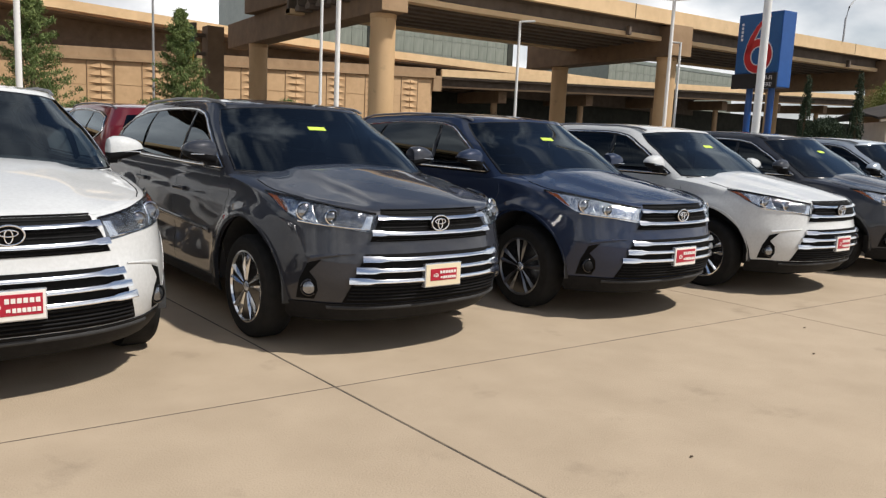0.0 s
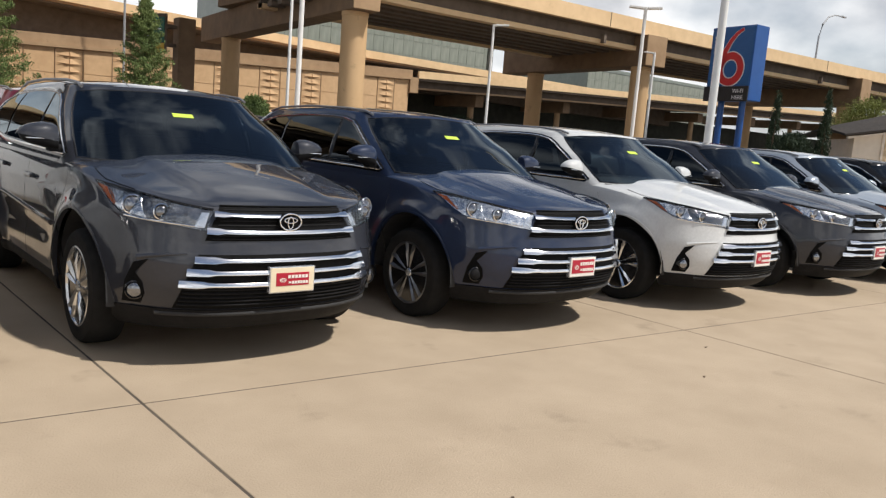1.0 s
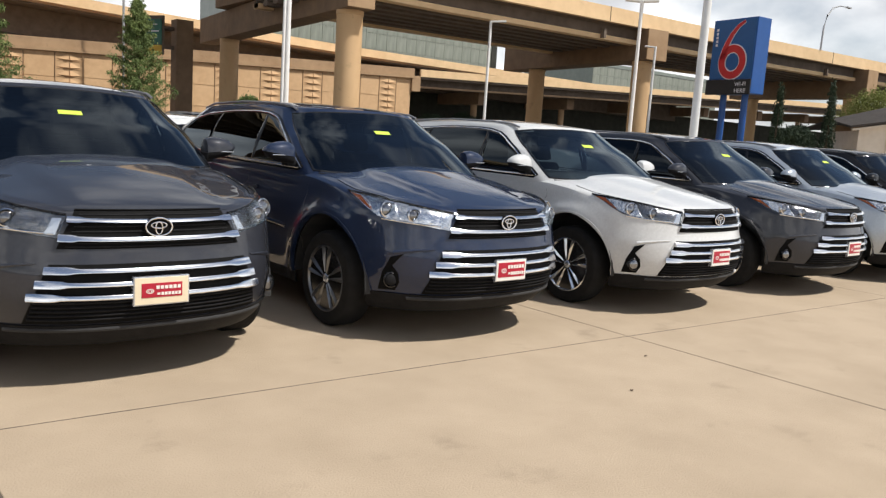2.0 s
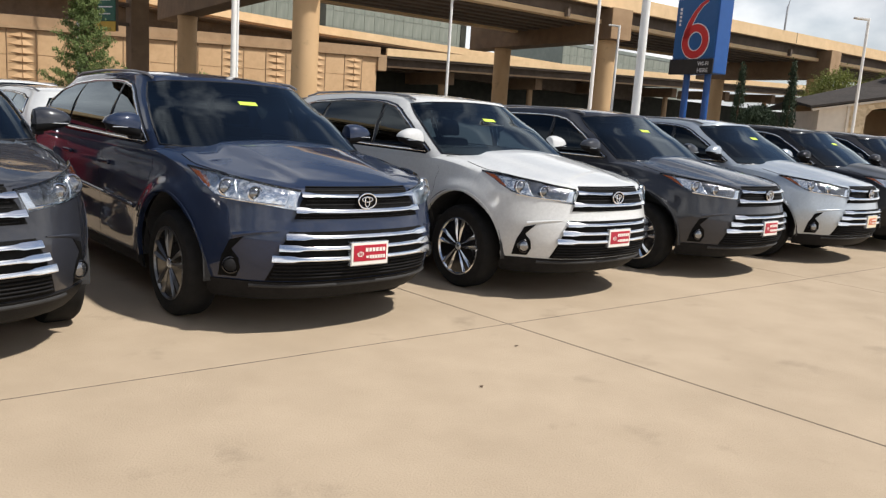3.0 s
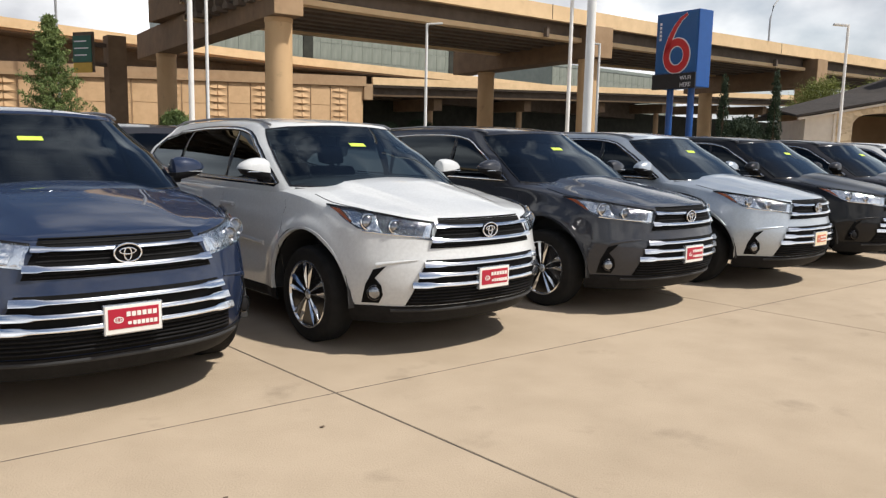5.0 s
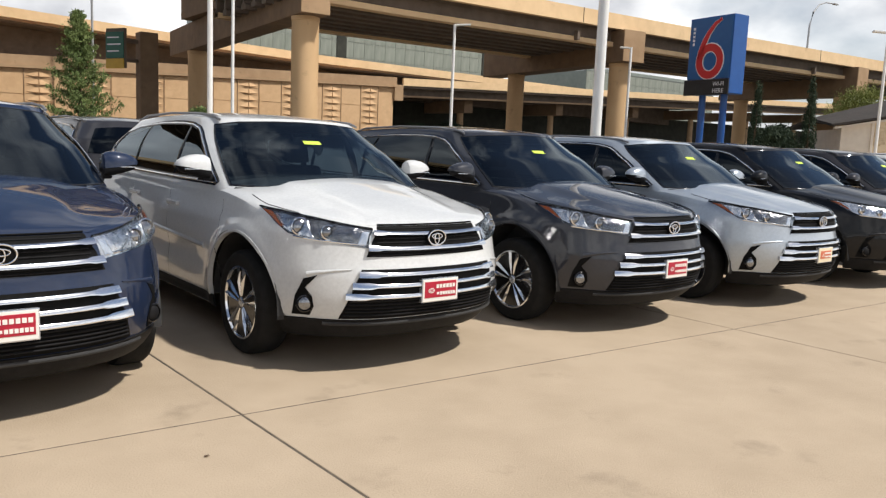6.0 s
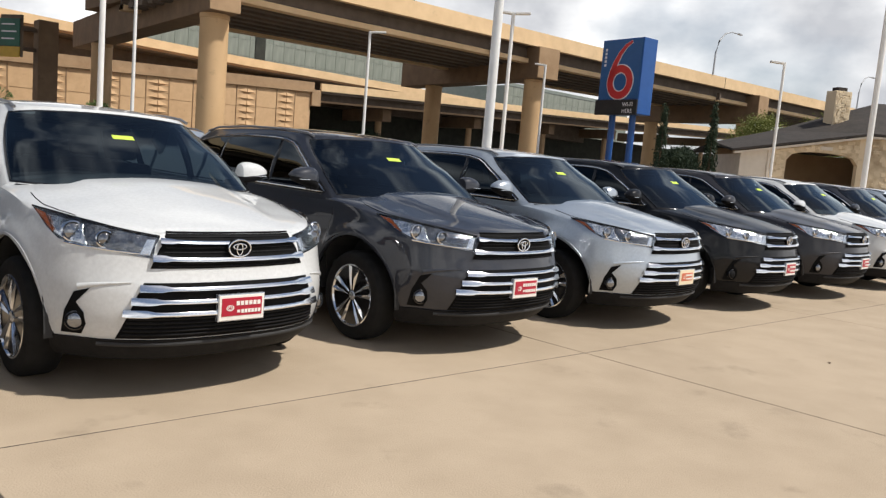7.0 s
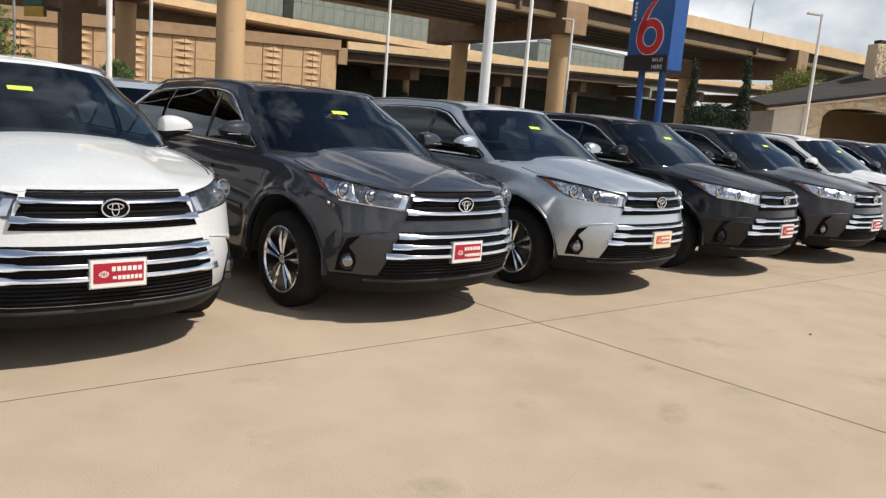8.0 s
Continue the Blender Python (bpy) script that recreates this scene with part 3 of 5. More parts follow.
# ---- trees and shrubs ----
def leaf_cloud(bm, rng, centre, spread, n, size):
    """Scatters small folded leaf blades about a point."""
    for _ in range(n):
        p = Vector(centre) + Vector((rng.gauss(0, spread[0]), rng.gauss(0, spread[1]), rng.gauss(0, spread[2])))
        q = Euler((rng.uniform(0, 6.3), rng.uniform(0, 6.3), rng.uniform(0, 6.3))).to_matrix()
        s = size * rng.uniform(0.6, 1.3)
        a, b, c, d = (bm.verts.new(p + q @ Vector(v)) for v in ((-s, 0, 0), (0, -s * 0.35, s * 0.12), (s, 0, 0), (0, s * 0.35, s * 0.12)))
        bm.faces.new((a, b, c))
        bm.faces.new((a, c, d))


def conical_tree(x, y, h, width, label, seed, mat="leaf"):
    rng = random.Random(seed)
    t = thing("tree", pose(x, y, 0), label, "tree", "trees by the retaining wall")
    bm = tube([(0, 0, 0), (0.03, 0.02, h * 0.35), (-0.02, 0.03, h * 0.7), (0, 0, h)], [0.16, 0.12, 0.07, 0.01], 10)
    crown = bmesh.new()
    n = 84
    for k in range(n):
        f = (k / n) ** 1.1
        z = h * (0.16 + 0.82 * f)
        reach = width * 0.5 * (1 - f) ** 0.85 * rng.uniform(0.6, 1.2) + 0.06
        a = k * 2.4 + rng.uniform(-0.3, 0.3)
        rise_by = reach * rng.uniform(0.15, 0.5)
        tip = Vector((reach * math.cos(a), reach * math.sin(a), z + rise_by))
        tube([(0, 0, z - 0.15), Vector((tip.x * 0.5, tip.y * 0.5, z + rise_by * 0.3)), tip], [0.03, 0.02, 0.006], 5, bm)
        for m in (0.3, 0.5, 0.68, 0.84, 1.0):
            w = 0.05 + 0.05 * reach * (1.1 - m)
            leaf_cloud(crown, rng, Vector((tip.x * m, tip.y * m, z + rise_by * m * m)), (w + 0.07, w + 0.07, 0.075), 42, 0.085)
    part("trunk", bm, M["bark"], t)
    part("crown", crown, M[mat], t)


def columnar_tree(x, y, h, width, seed):
    rng = random.Random(seed)
    t = thing("cypress", pose(x, y, 0), "narrow dark green cypress tree", "tree", "cypresses by the motel")
    part("trunk", tube([(0, 0, 0), (0.02, 0, h * 0.5), (0, 0, h * 0.97)], [0.12, 0.08, 0.02], 8), M["bark"], t)
    crown = bmesh.new()
    for k in range(130):
        f = rng.random()
        r = width * 0.5 * (math.sin(math.pi * min(1, 0.12 + f * 0.9)) ** 0.6) * (1 - 0.6 * f)
        a = rng.uniform(0, 6.3)
        leaf_cloud(crown, rng, (r * math.cos(a) * rng.uniform(0.5, 1), r * math.sin(a) * rng.uniform(0.5, 1), 0.4 + f * (h - 0.4)), (0.10, 0.10, 0.30), 24, 0.12)
    part("crown", crown, M["leaf_dark"], t)


def broad_tree(x, y, h, width, label, seed, mat, name="tree"):
    rng = random.Random(seed)
    t = thing(name, pose(x, y, 0), label, name)
    bm = tube([(0, 0, 0), (0.05, 0.1, h * 0.25), (0.0, 0.0, h * 0.45)], [0.22, 0.17, 0.12], 10)
    crown = bmesh.new()
    for k in range(80):
        a, u = rng.uniform(0, 6.3), rng.uniform(-0.35, 1)
        r = width * 0.5 * math.sqrt(max(0.03, 1 - u * u)) * rng.uniform(0.45, 1.0)
        p = Vector((r * math.cos(a), r * math.sin(a), h * 0.62 + u * h * 0.34))
        tube([(0, 0, h * 0.4), p * 0.5 + Vector((0, 0, h * 0.22)), p], [0.06, 0.035, 0.01], 5, bm)
        leaf_cloud(crown, rng, p, (width * 0.085, width * 0.085, h * 0.05), 190, 0.115)
    part("trunk", bm, M["bark"], t)
    part("crown", crown, M[mat], t)


conical_tree(9.3, 42.6, 8.2, 4.2, "young conical tree with bright green foliage", 3)
conical_tree(1.5, 43.2, 8.6, 4.8, "conical green tree beside the retaining wall", 5)
columnar_tree(50.4, 26.8, 6.5, 1.1, 7)
columnar_tree(53.0, 24.3, 7.0, 1.2, 8)
broad_tree(52.0, 26.0, 3.9, 2.8, "dark green shrub between the cypresses", 9, "leaf_dark", "shrub")
broad_tree(76.5, 31.5, 8.7, 6.5, "yellow-green broad tree behind the motel roof", 10, "leaf_light")
broad_tree(80.5, 27.5, 8.7, 7.0, "yellow-green broad tree behind the motel roof", 11, "leaf_light")
broad_tree(16.0, 42.3, 3.1, 1.7, "green shrub at the foot of the columns", 12, "leaf", "shrub")
for tx, ty, th, tw, sd in ((64.0, 88.6, 4.6, 4.0, 31), (70.5, 89.2, 5.2, 4.5, 32), (79.5, 88.8, 4.2, 3.6, 33)):
    broad_tree(tx, ty, th, tw, "dark green bushy tree in the shade under the bridge", sd, "leaf_dark")

# ---- stone motel lodge ----
lodge = thing("motel_lodge", pose(55.7, 23.1, 0, 0, 0, -43.1), "low stone lodge with dark roof and chimney", "building")


def eave(x):
    return 4.1 + 0.195 * min(9.0, max(0.0, x))


def gable_wall(x0, x1, low, name, mat, label=""):
    bm = bmesh.new()
    n = 14
    cols = []
    for i in range(n + 1):
        x = x0 + (x1 - x0) * i / n
        cols.append([bm.verts.new((x, y, z)) for y, z in ((0, low(x)), (0, eave(x)), (0.5, eave(x)), (0.5, low(x)))])
    for c0, c1 in zip(cols, cols[1:]):
        for k in range(4):
            bm.faces.new((c0[k], c1[k], c1[(k + 1) % 4], c0[(k + 1) % 4]))
    bm.faces.new(cols[0])
    bm.faces.new(cols[-1])
    bmesh.ops.recalc_face_normals(bm, faces=bm.faces[:])
    return part(name, bm, mat, lodge, label)


gable_wall(-0.2, 1.8, lambda x: 0, "plaster_wall", M["plaster"])
gable_wall(1.98, 3.2, lambda x: 0, "stone_wall", M["stone"])
gable_wall(3.2, 8.5, lambda x: 3.8 + 0.75 * math.sin(math.pi * (x - 3.2) / 5.3) ** 0.3, "stone_arch", M["stone"], "broad stone arch over a drive-through")
gable_wall(8.5, 9.0, lambda x: 0, "stone_wall", M["stone"])
gable_wall(9.18, 32, lambda x: 0, "stone_wall", M["stone"])
for x in (1.89, 9.09):
    part("corner_post", box(x - 0.09, x + 0.09, -0.12, 0.4, 0, eave(x), 0.02), M["plaster"], lodge)
part("drive_back_wall", box(0.2, 13, 6.5, 7.0, 0, 4.6), M["bridge"], lodge)
part("drive_ceiling", box(2.0, 9.2, 0.5, 6.5, 4.62, 4.7), M["girder"], lodge)
part("side_wall", box(-0.2, 0.0, 0.5, 7.0, 0, 4.0), M["plaster"], lodge)
part("fascia", sweep([(-0.8, 0, eave(0) - 0.14), (0, 0, eave(0)), (9, 0, eave(9)), (32, 0, eave(9))], [(0.32, 0.0), (0.32, 0.16), (0.02, 0.16), (0.02, 0.0)]), M["plaster"], lodge)
roof = bmesh.new()
rv = [roof.verts.new(v) for v in ((-1.0, -0.4, 4.15), (9, -0.4, 6.05), (32, -0.4, 6.05), (32, 6, 9.2), (12.5, 6, 9.0), (4, 5, 6.1), (-1.0, 4, 4.75), (-1.0, 10, 4.1), (4, 11, 4.6), (12.5, 13, 6.0), (32, 13, 6.0))]
for f in ((0, 1, 5), (0, 5, 6), (1, 4, 5), (1, 2, 3, 4), (6, 5, 8, 7), (5, 4, 9, 8), (4, 3, 10, 9)):
    roof.faces.new([rv[i] for i in f])
ext = bmesh.ops.extrude_face_region(roof, geom=roof.faces[:])
for v in ext["geom"]:
    if isinstance(v, bmesh.types.BMVert):
        v.co.z += 0.16
bmesh.ops.recalc_face_normals(roof, faces=roof.faces[:])
part("roof", roof, M["roofing"], lodge, "dark shingle roof")
part("hanging_sign", box(5.6, 6.5, -0.08, -0.02, 4.75, 5.0, 0.01), M["plaster"], lodge)
cm = pose(8.4, 4.0, 0, 0, 0, 14)
ch = part("chimney", box(-0.74, 0.74, -0.55, 0.55, 5.0, 9.6, 0.06, cm), M["stone"], lodge, "broad rough stone chimney")
part("chimney_cap", box(-0.42, 0.42, -0.35, 0.35, 9.6, 9.9, 0.04, cm), M["roofing"], ch)
rng = random.Random(21)



def arch_low(x):
    return 3.8 + 0.75 * math.sin(math.pi * (x - 3.2) / 5.3) ** 0.3 if 3.2 < x < 8.5 else 0.4


for k in range(230):
    a, b, dd = rng.uniform(0.12, 0.30), rng.uniform(0.08, 0.17), rng.uniform(0.02, 0.07)
    if k < 150:
        u = rng.uniform(2.3, 16) if k < 110 else rng.uniform(2.25, 2.95)
        low, high = max(2.2, arch_low(u - a), arch_low(u + a)) + b, min(eave(u - a), eave(u + a)) - b
        if high <= low or 8.75 < u < 9.5:
            continue
        v = rng.uniform(low, high)
        bm = box(u - a, u + a, -dd, 0.1, v - b, v + b, 0.02)
    else:
        u, v = rng.uniform(-0.58, 0.58), rng.uniform(6.4, 9.45)
        bm = box(max(-0.74, u - a * 0.7), min(0.74, u + a * 0.7), -0.55 - dd, -0.4, v - b, v + b, 0.02, cm)
    part("stone", bm, M["stone"], lodge)


# ---- the vehicle: one mid-size SUV, built once ----
# local frame: x across, y back from the badge, z up
TIP = curve_of((0.20, 0.15), (0.30, 0.03), (0.40, -0.035), (0.55, -0.065), (0.66, -0.06), (0.78, -0.03), (0.93, 0.0), (1.00, 0.045), (1.08, 0.17), (1.2, 0.40))
WID = curve_of((0.20, 0.912), (0.35, 0.957), (0.55, 0.977), (0.75, 0.982), (0.90, 0.974), (1.00, 0.957), (1.10, 0.937), (1.2, 0.902))
BOW, BOW_N = 0.95, 2.6
REAR = curve_of((0.2, 4.70), (0.5, 4.84), (0.9, 4.84), (1.2, 4.80))
HUB_Z, HUB_X = 0.372, 0.984
AXLES = (0.955, 3.74)
ARCH = 0.515


def side_shape(y, z):
    """How far the side bulges at the arches and hollows along the doors."""
    d = 0.0
    for yc in AXLES:
        r = math.hypot(y - yc, z - HUB_Z)
        d += 0.034 * math.exp(-((r - ARCH) / 0.085) ** 2)
    if 1.5 < y < 3.3:
        e = min(1, (y - 1.5) / 0.3, (3.3 - y) / 0.3)
        d -= e * 0.022 * math.exp(-((z - 0.62) / 0.10) ** 2)
        d += e * 0.008 * math.exp(-((z - 0.93) / 0.03) ** 2)
    return d


def body_wall(a, z):
    """The outside of the lower body. |a|: 0 to 1 front, 1 to 2 side, 2 to 3 rear."""
    s, q = (1 if a >= 0 else -1), abs(a)
    w, tip, rear = WID(z), TIP(z), REAR(z)
    if q <= 1:
        th = q * math.pi / 2
        x = w * math.sin(th) ** (2 / BOW_N)
        y = tip + BOW * (1 - math.cos(th) ** (2 / BOW_N))
        x += side_shape(y, z) * q**4
    elif q <= 2:
        y0, y1 = tip + BOW, rear - 0.5
        y = y0 + (y1 - y0) * (q - 1)
        x = w + side_shape(y, z)
    else:
        th = (3 - q) * math.pi / 2
        x = w * math.sin(th) ** (2 / 3.2) + side_shape(rear - 0.5, z) * max(0, 1 - (q - 2) * 3)
        y = rear - 0.5 * (1 - math.cos(th) ** (2 / 3.2))
    return Vector((s * x, y, z))


def side_a(y, z):
    y0, y1 = TIP(z) + BOW, REAR(z) - 0.5
    return 1 + (y - y0) / (y1 - y0)


HOOD_C = curve_of((0.0, 0.985), (0.05, 1.0), (0.2, 1.05), (0.4, 1.105), (0.8, 1.190), (1.1, 1.240), (1.4, 1.262), (2.1, 1.24), (4.8, 1.24))


def hood_z(x, y):
    ax = abs(x)
    z = HOOD_C(y) - (0.055 + 0.035 * min(1, max(0, y - 0.2) / 0.6)) * (ax / 0.9) ** 1.9
    if y < 1.6:
        e = min(1, max(0, (y - 0.1) / 0.35))
        t = min(1, max(0, (ax - 0.33 - 0.12 * y) / 0.13))
        z -= e * 0.017 * (t * t * (3 - 2 * t))
        z += e * 0.005 * math.exp(-((ax - 0.80) / 0.10) ** 2)
    return z


def body_top(a):
    z = 1.05
    for _ in range(6):
        p = body_wall(a, z)
        z = 0.5 * z + 0.5 * (hood_z(p.x, p.y) - 0.012)
    return z


def body_low(a):
    q = abs(a)
    p = body_wall(a, 0.5)
    z = 0.25 if q >= 1 else 0.27 if q < 0.55 else 0.34
    if q > 2:
        z = 0.30
    for yc in AXLES:
        d = abs(p.y - yc)
        if d < ARCH:
            z = max(z, HUB_Z + math.sqrt(ARCH * ARCH - d * d))
    return z


CAB_W = curve_of((0, 0.930), (0.3, 0.890), (0.7, 0.805), (1, 0.705))
CAB_Z0, CAB_DZ = 1.135, 0.570
ROOF_C = curve_of((1.3, 1.62), (1.85, 1.708), (2.3, 1.752), (2.8, 1.768), (3.6, 1.752), (4.4, 1.69), (4.7, 1.63))


def cab_wall(a, h):
    """The outside of the glasshouse; h runs from the belt to the roof's edge."""
    s, q = (1 if a >= 0 else -1), abs(a)
    w = CAB_W(h)
    tip, rear = 1.0 + 0.86 * h, 4.80 - 0.42 * h * h
    z = CAB_Z0 + CAB_DZ * h
    if q <= 1:
        th = q * math.pi / 2
        x = w * math.sin(th) ** (2 / 2.7)
        y = tip + 0.55 * (1 - math.cos(th) ** (2 / 2.7))
    elif q <= 2:
        y0, y1 = tip + 0.55, rear - 0.5
        x, y = w - 0.03 * h * (q - 1), y0 + (y1 - y0) * (q - 1)
    else:
        th = (3 - q) * math.pi / 2
        x = (w - 0.03 * h) * math.sin(th) ** (2 / 3)
        y = rear - 0.5 * (1 - math.cos(th) ** (2 / 3))
    top = roof_z(x, y)
    z += max(0, h - 0.55) / 0.45 * (top - CAB_Z0 - CAB_DZ - 0.01)
    return Vector((s * x, y, z))


def roof_z(x, y):
    return ROOF_C(y) - 0.055 * (abs(x) / 0.7) ** 2.4


def cab_a(y, h):
    tip, rear = 1.0 + 0.86 * h, 4.80 - 0.42 * h * h
    y0, y1 = tip + 0.55, rear - 0.5
    if y < y0:
        k = max(0, 1 - (y - tip) / 0.55)
        return 2 / math.pi * math.acos(min(1, k ** (2.7 / 2)))
    if y > y1:
        k = max(0, 1 - (rear - y) / 0.5)
        return 3 - 2 / math.pi * math.asin(min(1, (1 - (1 - (rear - y) / 0.5) ** 3) ** 0.5)) if k <= 1 else 3
    return 1 + (y - y0) / (y1 - y0)


def hood_at(x, y):
    return Vector((x, y, hood_z(x, y)))


def roof_at(x, y):
    return Vector((x, y, roof_z(x, y)))


def normal_at(surf, u, v):
    e = 1e-3
    n = (surf(u + e, v) - surf(u - e, v)).cross(surf(u, v + e) - surf(u, v - e))
    n.normalize()
    p = surf(u, v)
    if n.dot(p - Vector((0, 2.4, 0.6))) < 0:
        n.negate()
    return n


def inside(poly, u, v):
    hit = False
    for (x0, y0), (x1, y1) in zip(poly, poly[1:] + poly[:1]):
        if (y0 > v) != (y1 > v) and u < (x1 - x0) * (v - y0) / (y1 - y0) + x0:
            hit = not hit
    return hit


def rounded(poly, n=5, cut=0.25):
    """The polygon with its corners softened."""
    out = []
    for i, (x, y) in enumerate(poly):
        (px, py), (qx, qy) = poly[i - 1], poly[(i + 1) % len(poly)]
        ax, ay, bx, by = x + (px - x) * cut, y + (py - y) * cut, x + (qx - x) * cut, y + (qy - y) * cut
        for k in range(n):
            t = k / (n - 1)
            out.append(((1 - t) ** 2 * ax + 2 * t * (1 - t) * x + t * t * bx, (1 - t) ** 2 * ay + 2 * t * (1 - t) * y + t * t * by))
    return out


def patch(surf, poly, off=0.006, nu=14, nv=8, depth=0.012, bm=None, tilt=0.0):
    """A panel over the polygon (in the surface's own coordinates), proud of it by off, with a rim."""
    bm = bm or bmesh.new()
    rim = []
    for (x0, y0), (x1, y1) in zip(poly, poly[1:] + poly[:1]):
        k = max(1, int(abs(x1 - x0) / 0.06 + abs(y1 - y0) / 0.08))
        rim += [Vector((x0 + (x1 - x0) * i / k, y0 + (y1 - y0) * i / k)) for i in range(k)]
    us, vs = [p.x for p in rim], [p.y for p in rim]
    du, dv = (max(us) - min(us)) / nu, (max(vs) - min(vs)) / nv
    flat = [(p.x, p.y) for p in rim]
    pts = list(rim)
    for i in range(1, nu):
        for j in range(1, nv):
            u, v = min(us) + du * i, min(vs) + dv * j
            if inside(flat, u, v) and min(((u - p.x) / du) ** 2 + ((v - p.y) / dv) ** 2 for p in rim) > 0.12:
                pts.append(Vector((u, v)))
    from mathutils.geometry import delaunay_2d_cdt
    co, _, faces, *_ = delaunay_2d_cdt(pts, [], [list(range(len(rim)))], 1, 1e-5)
    nrm = [normal_at(surf, p.x, p.y) for p in co]
    vts = [bm.verts.new(surf(p.x, p.y) + (off - tilt * (p.y - min(vs))) * n) for p, n in zip(co, nrm)]
    made = []
    for f in faces:
        if len(set(f)) >= 3:
            fc = bm.faces.new([vts[i] for i in f])
            fc.normal_update()
            if fc.normal.dot(nrm[f[0]]) < 0:
                fc.normal_flip()
            made.append(fc)
    if depth:
        edges = [e for f in made for e in f.edges if len(e.link_faces) == 1]
        low = {}
        for e in set(edges):
            for v in e.verts:
                if v not in low:
                    i = vts.index(v)
                    low[v] = bm.verts.new(v.co - depth * nrm[i])
        for e in set(edges):
            a, b = e.link_loops[0].vert, e.link_loops[0].link_loop_next.vert
            bm.faces.new((b, a, low[a], low[b]))
    return bm


def ribbon(surf, pts, width, off=0.006, depth=0.012, closed=False, bm=None, fine=0.05, tilt=0.0):
    """A raised strip along a line on the surface. width in metres; tilt leans its face back at the upper side."""
    bm = bm or bmesh.new()
    line = []
    seq = list(pts) + ([pts[0]] if closed else [])
    for (u0, v0), (u1, v1) in zip(seq, seq[1:]):
        d = (surf(u1, v1) - surf(u0, v0)).length
        k = max(1, int(d / fine))
        line += [(u0 + (u1 - u0) * i / k, v0 + (v1 - v0) * i / k) for i in range(k)]
    if not closed:
        line.append(seq[-1])
    P = [surf(u, v) for u, v in line]
    N = [normal_at(surf, u, v) for u, v in line]
    n = len(P)
    rings = []
    for i in range(n):
        a, b = (P[i - 1], P[(i + 1) % n]) if closed else (P[max(i - 1, 0)], P[min(i + 1, n - 1)])
        t = (b - a).normalized()
        side = N[i].cross(t).normalized()
        w = (width(i / max(1, n - 1)) if callable(width) else width) / 2
        k = min(depth, w)
        if tilt:
            cut = [(-1, off - depth), (-0.94, off - 0.002), (-0.6, off), (0, off), (0.6, off), (0.94, off - 0.002), (1, off - depth)]
        else:
            cut = [(-1, off - depth), (-0.95, off - 0.6 * k), (-0.5, off - 0.13 * k), (0, off), (0.5, off - 0.13 * k), (0.95, off - 0.6 * k), (1, off - depth)]
        rings.append([bm.verts.new(P[i] + q * w * side + (o - (tilt * w * (q + 1) if abs(q) < 1 else 0)) * N[i]) for q, o in cut])
    pairs = list(zip(rings, rings[1:])) + ([(rings[-1], rings[0])] if closed else [])
    for r0, r1 in pairs:
        for k in range(6):
            bm.faces.new((r0[k], r1[k], r1[k + 1], r0[k + 1]))
    if not closed:
        bm.faces.new(rings[0])
        bm.faces.new(list(reversed(rings[-1])))
    bmesh.ops.recalc_face_normals(bm, faces=bm.faces[:])
    return bm


def mirrored(poly):
    return [(-u, v) for u, v in reversed(poly)]


# outlines on the front of the body: (a, z)
LAMP = [(-0.823, 1.072), (-0.69, 1.056), (-0.52, 1.026), (-0.406, 1.000), (-0.245, 0.968), (-0.275, 0.852), (-0.416, 0.880), (-0.569, 0.900), (-0.687, 0.926), (-0.757, 0.979)]
AMBER = [(-0.815, 1.064), (-0.755, 1.050), (-0.722, 0.960), (-0.752, 0.985)]
UPPER = [(-0.218, 0.992), (0.218, 0.992), (0.250, 0.900), (0.283, 0.795), (-0.283, 0.795), (-0.250, 0.900)]
LOWER = [(-0.312, 0.715), (0.312, 0.715), (0.352, 0.610), (0.425, 0.385), (-0.425, 0.385), (-0.352, 0.610)]
FOG = [(-0.540, 0.672), (-0.617, 0.645), (-0.668, 0.53), (-0.680, 0.396), (-0.578, 0.400), (-0.560, 0.46), (-0.572, 0.53), (-0.610, 0.585)]
WINDSCREEN = [(-0.765, 0.085), (-0.4, 0.075), (0, 0.07), (0.4, 0.075), (0.765, 0.085), (0.775, 0.5), (0.765, 0.93), (0.5, 0.965), (0, 0.975), (-0.5, 0.965), (-0.765, 0.93), (-0.775, 0.5)]


FRONT_W = [(0.915, 0.10), (1.12, 0.105), (cab_a(2.40, 0.11), 0.11), (cab_a(2.44, 0.905), 0.905), (1.04, 0.895), (0.985, 0.86), (0.955, 0.78), (0.945, 0.58), (0.93, 0.3)]
REAR_W = [(cab_a(2.45, 0.11), 0.11), (cab_a(2.95, 0.12), 0.12), (cab_a(3.42, 0.13), 0.13), (cab_a(3.44, 0.90), 0.90), (cab_a(2.9, 0.905), 0.905), (cab_a(2.49, 0.90), 0.90)]
QUARTER_W = [(cab_a(3.47, 0.135), 0.135), (cab_a(3.95, 0.22), 0.22), (cab_a(4.28, 0.42), 0.42), (cab_a(4.10, 0.78), 0.78), (cab_a(3.8, 0.87), 0.87), (cab_a(3.49, 0.895), 0.895)]
DLO = FRONT_W[:3] + REAR_W[1:3] + QUARTER_W[1:5] + [(cab_a(3.2, 0.91), 0.91), (cab_a(2.6, 0.912), 0.912)] + FRONT_W[3:]
HATCH_W = [(2.45, 0.25), (2.75, 0.23), (3.0, 0.22), (3.25, 0.23), (3.55, 0.25), (3.5, 0.85), (3.2, 0.88), (2.8, 0.88), (2.5, 0.85)]


def hatch_wall(a, h):
    return cab_wall(a if a <= 3 else -(6 - a), h)


